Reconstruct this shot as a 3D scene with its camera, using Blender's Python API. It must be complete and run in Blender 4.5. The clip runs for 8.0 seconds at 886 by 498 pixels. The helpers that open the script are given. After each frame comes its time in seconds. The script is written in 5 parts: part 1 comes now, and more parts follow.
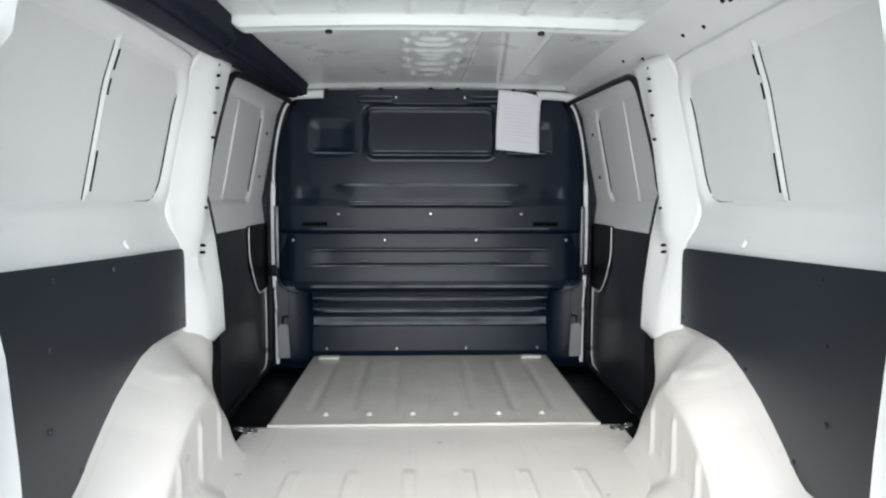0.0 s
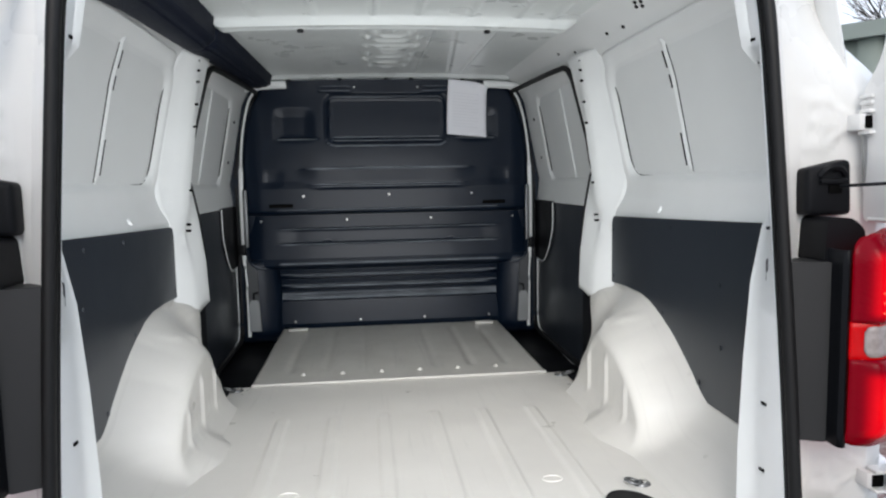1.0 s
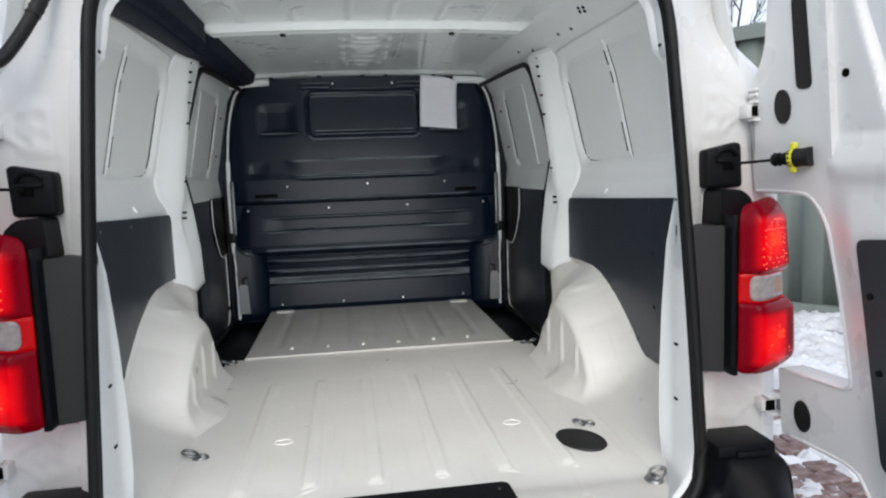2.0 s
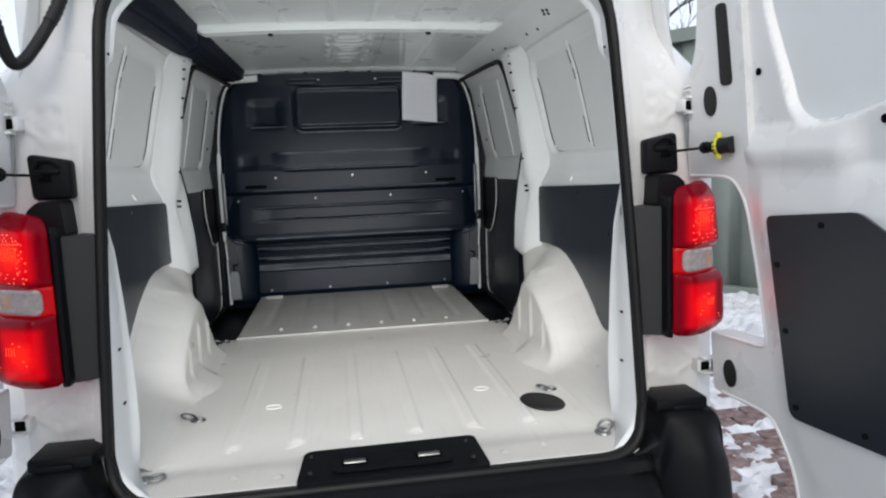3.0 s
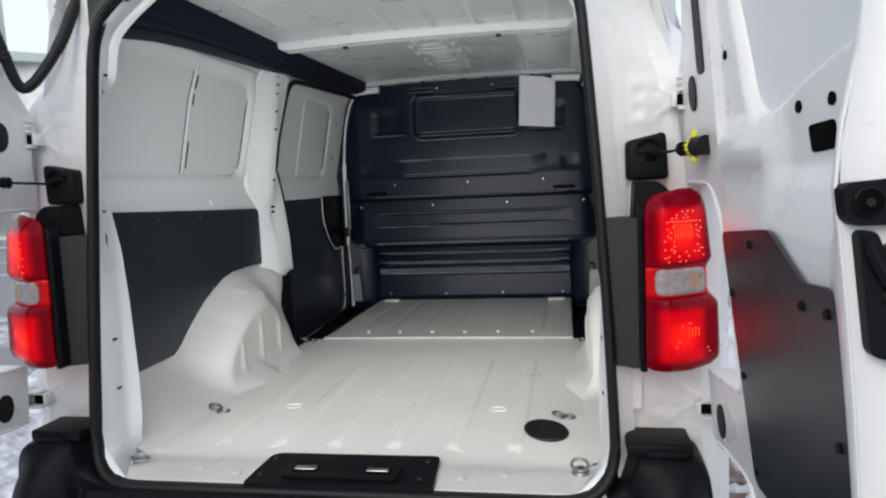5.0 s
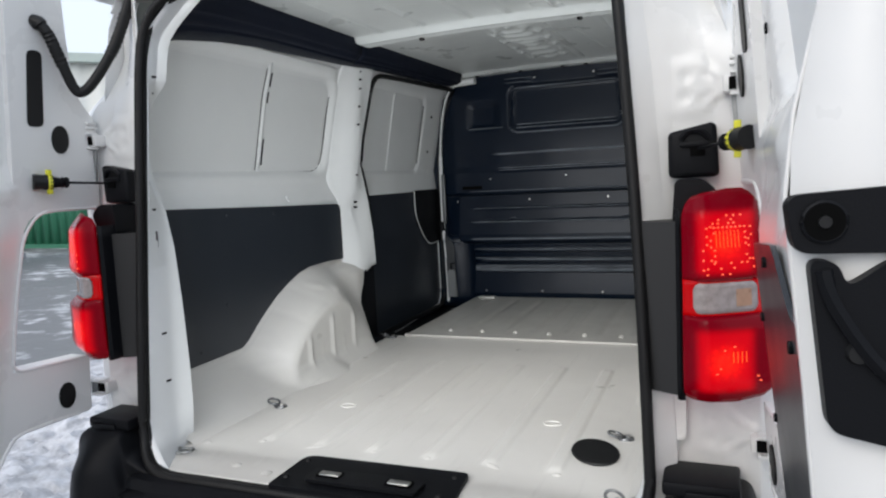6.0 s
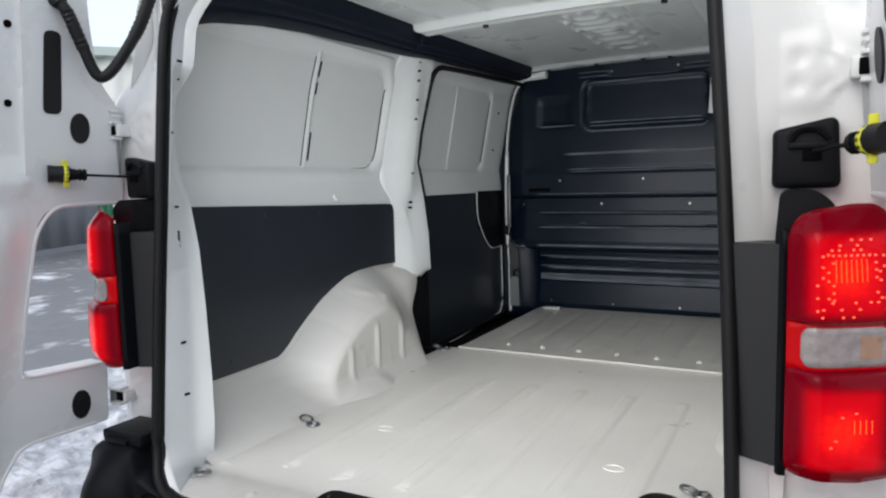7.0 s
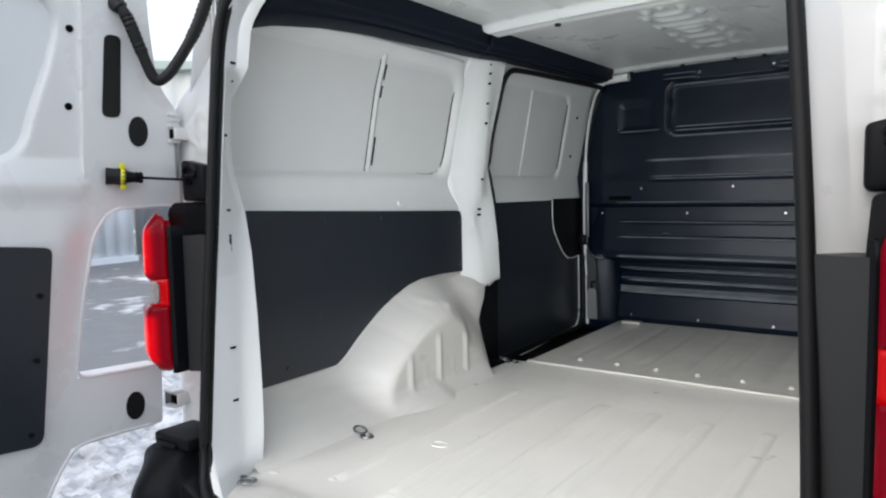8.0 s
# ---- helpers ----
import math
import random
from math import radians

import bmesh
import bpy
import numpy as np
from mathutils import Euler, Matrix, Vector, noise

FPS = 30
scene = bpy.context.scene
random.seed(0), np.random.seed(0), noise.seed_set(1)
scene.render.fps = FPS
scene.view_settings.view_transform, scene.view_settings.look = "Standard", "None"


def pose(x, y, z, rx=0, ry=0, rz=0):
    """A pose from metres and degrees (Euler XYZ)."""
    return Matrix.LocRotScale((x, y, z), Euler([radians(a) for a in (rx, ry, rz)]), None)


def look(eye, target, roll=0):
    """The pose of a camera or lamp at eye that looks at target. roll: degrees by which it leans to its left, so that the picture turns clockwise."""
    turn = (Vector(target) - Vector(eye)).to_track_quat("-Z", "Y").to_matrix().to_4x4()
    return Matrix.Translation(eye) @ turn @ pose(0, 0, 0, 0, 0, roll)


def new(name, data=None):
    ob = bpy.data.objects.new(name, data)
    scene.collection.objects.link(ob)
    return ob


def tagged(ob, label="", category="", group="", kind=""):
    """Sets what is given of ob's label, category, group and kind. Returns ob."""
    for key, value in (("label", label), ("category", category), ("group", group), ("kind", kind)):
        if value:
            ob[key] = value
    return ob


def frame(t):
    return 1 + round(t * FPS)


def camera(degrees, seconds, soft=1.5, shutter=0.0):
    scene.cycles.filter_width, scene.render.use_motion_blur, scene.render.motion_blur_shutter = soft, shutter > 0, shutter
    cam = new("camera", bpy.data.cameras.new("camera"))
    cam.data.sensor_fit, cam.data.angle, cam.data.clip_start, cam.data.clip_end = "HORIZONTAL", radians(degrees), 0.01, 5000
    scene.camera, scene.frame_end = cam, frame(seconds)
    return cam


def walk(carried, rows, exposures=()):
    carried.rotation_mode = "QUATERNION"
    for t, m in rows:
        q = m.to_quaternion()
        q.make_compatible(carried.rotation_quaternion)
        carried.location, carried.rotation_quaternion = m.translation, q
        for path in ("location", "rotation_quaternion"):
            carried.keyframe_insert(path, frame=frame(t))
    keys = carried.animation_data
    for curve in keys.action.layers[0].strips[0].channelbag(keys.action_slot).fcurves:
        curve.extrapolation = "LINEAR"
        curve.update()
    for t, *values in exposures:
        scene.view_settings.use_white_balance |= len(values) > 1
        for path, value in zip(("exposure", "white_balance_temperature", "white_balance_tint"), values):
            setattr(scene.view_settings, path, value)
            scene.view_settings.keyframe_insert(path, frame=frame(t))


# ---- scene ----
cam = camera(65.7, 8.0, soft=2.2)

PATH = [
    (0, (-0.054, -0.908, 1.411), (0.014, 1.085, 1.256), 0.1),
    (0.5, (-0.069, -1.08, 1.401), (0.039, 0.91, 1.241), 0.5),
    (1, (-0.123, -1.22, 1.385), (0.096, 0.758, 1.189), -1.1),
    (1.5, (-0.141, -1.365, 1.392), (0.127, 0.604, 1.171), -2.2),
    (1.7, (-0.129, -1.424, 1.382), (0.132, 0.547, 1.162), -2.0),
    (2.8, (-0.114, -1.679, 1.348), (0.196, 0.285, 1.128), -2.6),
    (3, (-0.102, -1.718, 1.346), (0.196, 0.245, 1.109), -2.3),
    (3.5, (0.059, -1.774, 1.342), (0.227, 0.205, 1.108), -2.5),
    (4, (0.259, -1.781, 1.334), (0.26, 0.207, 1.117), -2.6),
    (4.5, (0.415, -1.713, 1.308), (0.254, 0.27, 1.106), -2.1),
    (4.7, (0.477, -1.676, 1.312), (0.244, 0.301, 1.118), -2.2),
    (5.8, (0.775, -1.488, 1.322), (0.093, 0.381, 1.124), -3.0),
    (6, (0.8, -1.44, 1.324), (0.054, 0.405, 1.126), -2.8),
    (6.5, (0.787, -1.301, 1.331), (-0.061, 0.501, 1.143), -2.1),
    (7, (0.761, -1.187, 1.329), (-0.178, 0.568, 1.135), -1.4),
    (7.5, (0.762, -1.118, 1.32), (-0.286, 0.577, 1.148), -1.1),
    (8, (0.784, -1.06, 1.315), (-0.375, 0.563, 1.153), -1.1),
]
walk(cam, [(t, look(eye, aim, roll)) for t, eye, aim, roll in PATH],
     exposures=[(0, 1.41), (0.5, 1.25), (1.0, 1.04), (1.5, 0.92), (3.0, 0.77), (3.5, 0.76), (5.5, 0.72), (6.5, 0.70), (8, 0.98)])


# ---------------------------------------------------------------- light
world = bpy.data.worlds.new("overcast_sky")
scene.world = world
world.use_nodes = True
wn, wl = world.node_tree.nodes, world.node_tree.links
sky = wn.new("ShaderNodeTexSky")
sky.sky_type, sky.sun_disc = "NISHITA", False
sky.sun_elevation, sky.sun_rotation = radians(38), radians(190)
sky.air_density, sky.dust_density, sky.ozone_density = 1.0, 6.0, 1.0
haze = wn.new("ShaderNodeMixRGB")
haze.inputs[0].default_value = 0.75
haze.inputs[2].default_value = (8.4, 9.3, 10.8, 1)
wl.new(sky.outputs[0], haze.inputs[1])
wl.new(haze.outputs[0], wn["Background"].inputs[0])
wn["Background"].inputs[1].default_value = 0.082
sun = new("sun", bpy.data.lights.new("sun", "SUN"))
sun.data.energy, sun.data.angle, sun.data.color = 0.60, radians(40), (1.0, 0.97, 0.93)
sun.matrix_world = look((-0.7, -4, 3.4), (0, 0, 0.6))


# added area lamp in the open rear that stands in for sky light
opening = new("opening_light", bpy.data.lights.new("opening_light", "AREA"))
opening.data.shape, opening.data.size, opening.data.size_y = "RECTANGLE", 1.24, 1.2
opening.data.energy, opening.data.color = 4.7, (0.97, 1.0, 1.03)
opening.data.spread = radians(122)
opening.matrix_world = look((0, 0.03, 1.23), (0, 1.0, 1.20))


# ---------------------------------------------------------------- materials
def material(name, colour, rough=0.5, metal=0.0, coat=0.0, vary=0.06, scale=6.0, grain=0.0, grain_scale=180.0,
             rough_vary=0.1, wave=0.0, streak=0.0, dirt=None, dirt_amount=0.0, dirt_scale=2.5, emit=None, strength=0.0, specular=0.5, transmission=0.0, lip_light=None):
    m = bpy.data.materials.new(name)
    m.use_nodes = True
    n, l = m.node_tree.nodes, m.node_tree.links
    b = n["Principled BSDF"]
    b.inputs["Metallic"].default_value = metal
    b.inputs["Coat Weight"].default_value = coat
    b.inputs["Coat Roughness"].default_value = 0.08
    b.inputs["Specular IOR Level"].default_value = specular
    b.inputs["Transmission Weight"].default_value = transmission
    co = n.new("ShaderNodeTexCoord")
    big = n.new("ShaderNodeTexNoise")
    big.inputs["Scale"].default_value, big.inputs["Detail"].default_value = scale, 5
    l.new(co.outputs["Object"], big.inputs["Vector"])
    lo, hi = [tuple(max(0, c * (1 + s * vary)) for c in colour) + (1,) for s in (-1, 1)]
    ramp = n.new("ShaderNodeMixRGB")
    ramp.inputs[1].default_value, ramp.inputs[2].default_value = lo, hi
    l.new(big.outputs["Fac"], ramp.inputs[0])
    out = ramp.outputs[0]
    if dirt:
        spot = n.new("ShaderNodeTexNoise")
        spot.inputs["Scale"].default_value, spot.inputs["Detail"].default_value = dirt_scale, 4
        spot.inputs["Roughness"].default_value = 0.65
        l.new(co.outputs["Object"], spot.inputs["Vector"])
        cut = n.new("ShaderNodeMapRange")
        cut.inputs[1].default_value, cut.inputs[2].default_value, cut.inputs[4].default_value = 0.38, 0.80, dirt_amount
        l.new(spot.outputs["Fac"], cut.inputs[0])
        mix = n.new("ShaderNodeMixRGB")
        mix.inputs[2].default_value = (*dirt, 1)
        l.new(cut.outputs[0], mix.inputs[0])
        l.new(out, mix.inputs[1])
        out = mix.outputs[0]
    if streak:
        at = n.new("ShaderNodeMapping")
        at.inputs["Scale"].default_value = (55, 3.5, 1)
        at.inputs["Rotation"].default_value = (0, 0, 0.12)
        l.new(co.outputs["Object"], at.inputs["Vector"])
        rub = n.new("ShaderNodeTexNoise")
        rub.inputs["Scale"].default_value, rub.inputs["Detail"].default_value = 1.0, 3
        l.new(at.outputs[0], rub.inputs["Vector"])
        pick = n.new("ShaderNodeMapRange")
        pick.inputs[1].default_value, pick.inputs[2].default_value, pick.inputs[4].default_value = 0.60, 0.78, streak
        l.new(rub.outputs["Fac"], pick.inputs[0])
        worn = n.new("ShaderNodeMixRGB")
        worn.inputs[2].default_value = (0.42, 0.41, 0.39, 1)
        l.new(pick.outputs[0], worn.inputs[0])
        l.new(out, worn.inputs[1])
        out = worn.outputs[0]
    if lip_light:
        # upward faces turn paler: highlights along pressed lips, put into the colour
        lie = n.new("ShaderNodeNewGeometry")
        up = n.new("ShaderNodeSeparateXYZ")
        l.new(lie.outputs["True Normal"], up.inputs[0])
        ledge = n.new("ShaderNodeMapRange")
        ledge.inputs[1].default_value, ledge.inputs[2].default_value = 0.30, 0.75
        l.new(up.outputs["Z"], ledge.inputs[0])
        lip_sheen = n.new("ShaderNodeMath")
        lip_sheen.operation = "MULTIPLY"
        l.new(ledge.outputs[0], lip_sheen.inputs[0])
        l.new(big.outputs["Fac"], lip_sheen.inputs[1])
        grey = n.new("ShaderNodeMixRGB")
        grey.inputs[2].default_value = (*lip_light, 1)
        l.new(lip_sheen.outputs[0], grey.inputs[0])
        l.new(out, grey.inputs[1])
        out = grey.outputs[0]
    l.new(out, b.inputs["Base Color"])
    rr = n.new("ShaderNodeMapRange")
    rr.inputs[3].default_value, rr.inputs[4].default_value = max(0.03, rough - rough_vary), min(1, rough + rough_vary)
    l.new(big.outputs["Fac"], rr.inputs[0])
    l.new(rr.outputs[0], b.inputs["Roughness"])
    if wave:
        swell = n.new("ShaderNodeTexNoise")
        swell.inputs["Scale"].default_value, swell.inputs["Detail"].default_value = 7.0, 1.5
        l.new(co.outputs["Object"], swell.inputs["Vector"])
        dent = n.new("ShaderNodeBump")
        dent.inputs["Strength"].default_value, dent.inputs["Distance"].default_value = wave, 0.02
        l.new(swell.outputs["Fac"], dent.inputs["Height"])
        l.new(dent.outputs[0], b.inputs["Normal"])
    if grain:
        fine = n.new("ShaderNodeTexNoise")
        fine.inputs["Scale"].default_value, fine.inputs["Detail"].default_value = grain_scale, 3
        l.new(co.outputs["Object"], fine.inputs["Vector"])
        bump = n.new("ShaderNodeBump")
        bump.inputs["Strength"].default_value, bump.inputs["Distance"].default_value = grain, 0.002
        l.new(fine.outputs["Fac"], bump.inputs["Height"])
        if wave:
            l.new(dent.outputs[0], bump.inputs["Normal"])
        l.new(bump.outputs[0], b.inputs["Normal"])
    if emit:
        b.inputs["Emission Color"].default_value = (*emit, 1)
        b.inputs["Emission Strength"].default_value = strength
    return m


WHITE = material("white_body_paint", (0.78, 0.78, 0.765), 0.28, coat=0.25, vary=0.02, rough_vary=0.05, wave=0.12, dirt=(0.55, 0.54, 0.5), dirt_amount=0.15)
INNER = material("white_inner_paint", (0.80, 0.815, 0.81), 0.36, coat=0.04, vary=0.03, wave=0.14, grain=0.05, grain_scale=60, dirt=(0.6, 0.6, 0.58), dirt_amount=0.2)
FLOOR = material("white_floor_paint", (0.66, 0.645, 0.61), 0.33, vary=0.06, rough_vary=0.14, wave=0.19, grain=0.06, grain_scale=40, dirt=(0.55, 0.53, 0.49), dirt_amount=0.45, dirt_scale=2.2, streak=0.22)
# roof paint greyer than the inner white: ceiling shade put into its colour
ROOF = material("shade_greyed_roof_paint", (0.71, 0.74, 0.73), 0.30, coat=0.1, vary=0.04, wave=0.22, grain=0.05, grain_scale=60, dirt=(0.50, 0.52, 0.51), dirt_amount=0.3)
SKIN = material("grey_primed_skin", (0.75, 0.765, 0.76), 0.38, vary=0.03, wave=0.12, grain=0.04, grain_scale=50)
BOARD = material("dark_grey_hardboard", (0.021, 0.0255, 0.033), 0.34, vary=0.1, grain=0.12, grain_scale=400)
# the pale last colour paints bright highlights on the bulkhead's upward lips
BLACKMETAL = material("black_painted_steel", (0.0042, 0.0092, 0.0195), 0.30, vary=0.12, rough_vary=0.04, specular=0.19, coat=0.04, lip_light=(0.40, 0.43, 0.47))
PLASTIC = material("black_grained_plastic", (0.0055, 0.006, 0.0075), 0.48, vary=0.1, specular=0.13, grain=0.14, grain_scale=600)
TRIM = material("dark_grey_grained_trim", (0.017, 0.0172, 0.018), 0.46, vary=0.1, specular=0.45, grain=0.14, grain_scale=600)
RUBBER = material("black_rubber", (0.0055, 0.0056, 0.006), 0.55, vary=0.15, specular=0.35)
FELT = material("black_headliner_felt", (0.006, 0.009, 0.019), 0.62, vary=0.12, grain=0.4, grain_scale=700, specular=0.18)
HOLE = material("dark_hole", (0.003, 0.003, 0.003), 0.8, specular=0.05)
GREYMETAL = material("grey_primed_steel", (0.065, 0.068, 0.072), 0.4, vary=0.15, metal=0.3)
ZINC = material("zinc_plated_steel", (0.55, 0.55, 0.53), 0.32, metal=1.0, vary=0.1)
DULLZINC = material("dull_grey_steel", (0.32, 0.33, 0.33), 0.42, metal=0.7, vary=0.15)
DARKSTEEL = material("dark_grey_steel", (0.15, 0.155, 0.16), 0.4, metal=0.7, vary=0.2)
RED = material("red_lamp_lens", (0.36, 0.0015, 0.003), 0.14, vary=0.15, scale=30, emit=(1.0, 0.0, 0.004), strength=0.10, specular=0.22)


def lens_material():
    """Red lamp lens, dark at its rim, with two lit chambers behind it, in the lamp's own coordinates."""
    m = material("lit_red_lens", (0.11, 0.0004, 0.007), 0.12, vary=0.1, scale=30, specular=0.10)
    n, l = m.node_tree.nodes, m.node_tree.links
    b = n["Principled BSDF"]

    def sums(op, a, v):
        k = n.new("ShaderNodeMath")
        k.operation = op
        l.new(a, k.inputs[0])
        if isinstance(v, (int, float)):
            k.inputs[1].default_value = v
        else:
            l.new(v, k.inputs[1])
        return k.outputs[0]

    def fall(a, full, none):
        f = n.new("ShaderNodeMapRange")
        f.interpolation_type = "SMOOTHERSTEP"
        f.inputs[1].default_value, f.inputs[2].default_value, f.inputs[3].default_value, f.inputs[4].default_value = full, none, 1.0, 0.0
        l.new(a, f.inputs[0])
        return f.outputs[0]

    co = n.new("ShaderNodeTexCoord")
    split = n.new("ShaderNodeSeparateXYZ")
    l.new(co.outputs["Object"], split.inputs[0])
    across = fall(sums("ABSOLUTE", split.outputs["X"], 0), 0.034, 0.062)
    total, core = None, None
    for z, half in ((0.318, 0.060), (0.098, 0.062)):
        dz = sums("ABSOLUTE", sums("SUBTRACT", split.outputs["Z"], z), 0)
        room = sums("MULTIPLY", across, fall(dz, half * 0.72, half * 1.15))
        heart = sums("MULTIPLY", fall(sums("ABSOLUTE", split.outputs["X"], 0), 0.0, 0.05), fall(dz, 0.0, 0.05))
        total = room if total is None else sums("ADD", total, room)
        core = heart if core is None else sums("ADD", core, heart)
    cells = n.new("ShaderNodeTexVoronoi")
    cells.inputs["Scale"].default_value = 110
    l.new(co.outputs["Object"], cells.inputs["Vector"])
    bump = n.new("ShaderNodeBump")
    bump.inputs["Strength"].default_value, bump.inputs["Distance"].default_value = 0.2, 0.002
    l.new(cells.outputs["Distance"], bump.inputs["Height"])
    l.new(bump.outputs[0], b.inputs["Normal"])
    facet = n.new("ShaderNodeMapRange")
    facet.inputs[1].default_value, facet.inputs[2].default_value, facet.inputs[3].default_value, facet.inputs[4].default_value = 0.1, 0.7, 1.0, 0.45
    l.new(cells.outputs["Distance"], facet.inputs[0])
    tint = n.new("ShaderNodeMixRGB")
    tint.inputs[1].default_value, tint.inputs[2].default_value = (1.0, 0.0005, 0.003, 1), (1.0, 0.014, 0.002, 1)
    l.new(core, tint.inputs[0])
    l.new(tint.outputs[0], b.inputs["Emission Color"])
    glow = sums("ADD", sums("MULTIPLY", total, 0.31), sums("MULTIPLY", sums("MULTIPLY", core, facet.outputs[0]), 0.55))
    l.new(sums("ADD", glow, 0.044), b.inputs["Emission Strength"])
    return m


LENS = lens_material()
REDGLOW = material("lit_red_reflector", (0.6, 0.02, 0.01), 0.2, coat=0.5, emit=(1.0, 0.13, 0.06), strength=0.8)
GLOWSTRIP = material("lit_orange_reflector", (0.6, 0.05, 0.01), 0.3, vary=0.2, scale=60, emit=(1.0, 0.10, 0.010), strength=0.9)
CLEAR = material("clear_lamp_lens", (0.33, 0.29, 0.28), 0.15, coat=0.6, vary=0.45, scale=60, grain=0.6, grain_scale=160)
AMBER = material("amber_bulb", (0.40, 0.24, 0.16), 0.3, vary=0.3, scale=60)
YELLOW = material("yellow_plastic_clip", (0.75, 0.72, 0.04), 0.4)
PAPER = material("white_paper", (0.78, 0.78, 0.82), 0.7, vary=0.02)
INK = material("faint_grey_ink", (0.69, 0.69, 0.73), 0.7)


# ---------------------------------------------------------------- mesh helpers
def part(name, bm, mat, parent=None, label="", smooth=True):
    me = bpy.data.meshes.new(name)
    bmesh.ops.recalc_face_normals(bm, faces=bm.faces)
    bm.to_mesh(me)
    bm.free()
    me.materials.append(mat)
    if smooth:
        me.polygons.foreach_set("use_smooth", [True] * len(me.polygons))
        me.set_sharp_from_angle(angle=radians(38))
    ob = new(name, me)
    if parent:
        ob.parent = parent
    if label:
        ob["label"] = label
    return ob


def thing(name, label, category, group="", kind="", at=(0, 0, 0)):
    ob = new(name)
    ob.location = at
    ob.empty_display_size = 0.1
    return tagged(ob, label, category, group, kind)


def thick(ob, t, offset=1.0):
    m = ob.modifiers.new("thickness", "SOLIDIFY")
    m.thickness, m.offset = t, offset
    return ob


def box(bm, lo, hi, bevel=0.0, seg=2):
    m = Matrix.LocRotScale([(a + b) / 2 for a, b in zip(lo, hi)], None, [abs(b - a) for a, b in zip(lo, hi)])
    made = bmesh.ops.create_cube(bm, size=1, matrix=m)["verts"]
    if bevel:
        edges = list({e for v in made for e in v.link_edges})
        bmesh.ops.bevel(bm, geom=edges, offset=bevel, segments=seg, profile=0.5, affect="EDGES")
    return bm


def disc(bm, centre, normal, r, depth=0.004, sides=20, squash=1.0, bevel=0.0):
    q = Vector(normal).to_track_quat("Z", "Y").to_matrix().to_4x4()
    m = Matrix.Translation(centre) @ q @ Matrix.Diagonal((squash, 1, 1, 1))
    made = bmesh.ops.create_cone(bm, cap_ends=True, segments=sides, radius1=r, radius2=max(r - bevel, 0.0001), depth=depth, matrix=m)
    return bm


def sheet(fn, us, vs):
    """A sheet of quads, fn(u, v) -> place, over two lists of parameters."""
    bm = bmesh.new()
    rows = [[bm.verts.new(fn(u, v)) for v in vs] for u in us]
    for a, b in zip(rows, rows[1:]):
        for i in range(len(vs) - 1):
            bm.faces.new((a[i], a[i + 1], b[i + 1], b[i]))
    return bm


def span(a, b, n):
    return [a + (b - a) * i / n for i in range(n + 1)]


def lerp(x, *pairs):
    """Piecewise linear through (x, value) pairs."""
    if x <= pairs[0][0]:
        return pairs[0][1]
    for (a, va), (b, vb) in zip(pairs, pairs[1:]):
        if x <= b:
            return va + (vb - va) * (x - a) / (b - a)
    return pairs[-1][1]


def ease(a, b, x):
    k = min(1, max(0, (x - a) / (b - a)))
    return k * k * (3 - 2 * k)


def rounded(pts, radii, seg=6):
    """A closed outline with its corners rounded, from 2D corners."""
    out, n = [], len(pts)
    radii = radii if isinstance(radii, (list, tuple)) else [radii] * n
    for i in range(n):
        p, a, b = Vector(pts[i]), Vector(pts[i - 1]), Vector(pts[(i + 1) % n])
        da, db = (a - p), (b - p)
        k = min(radii[i], da.length * 0.49, db.length * 0.49)
        if k < 1e-4:
            out.append(tuple(p))
            continue
        s, e = p + da.normalized() * k, p + db.normalized() * k
        for j in range(seg + 1):
            t = j / seg
            out.append(tuple(s * (1 - t) ** 2 + p * 2 * t * (1 - t) + e * t * t))
    return out


def plate(outline, fn, depth, bevel=0.0):
    """A flat plate from a 2D outline; fn(a, b, d) -> place, d from 0 (face) to depth (back)."""
    bm = bmesh.new()
    front = [bm.verts.new(fn(a, b, 0)) for a, b in outline]
    back = [bm.verts.new(fn(a, b, depth)) for a, b in outline]
    bm.faces.new(front)
    bm.faces.new(list(reversed(back)))
    n = len(outline)
    for i in range(n):
        bm.faces.new((front[i], back[i], back[(i + 1) % n], front[(i + 1) % n]))
    return bm


def tube(path, r, sides=10, closed=False, flat=(1, 1), bumps=0.0):
    """A tube along a list of places; flat squashes its section; bumps ripples its radius."""
    bm = bmesh.new()
    pts = [Vector(p) for p in path]
    n, rows = len(pts), []
    up = Vector((0, 0, 1))
    for i, p in enumerate(pts):
        a = pts[i - 1] if (i or closed) else p
        b = pts[(i + 1) % n] if (i < n - 1 or closed) else p
        d = (b - a).normalized()
        side = d.cross(up)
        if side.length < 0.05:
            side = d.cross(Vector((0, 1, 0)))
        side.normalize()
        top = side.cross(d).normalized()
        k = r * (1 + (bumps if i % 2 else 0))
        rows.append([bm.verts.new(p + side * (k * flat[0] * math.cos(2 * math.pi * j / sides)) + top * (k * flat[1] * math.sin(2 * math.pi * j / sides))) for j in range(sides)])
    pairs = list(zip(rows, rows[1:])) + ([(rows[-1], rows[0])] if closed else [])
    for a, b in pairs:
        for j in range(sides):
            bm.faces.new((a[j], a[(j + 1) % sides], b[(j + 1) % sides], b[j]))
    if not closed:
        bm.faces.new(list(reversed(rows[0])))
        bm.faces.new(rows[-1])
    return bm


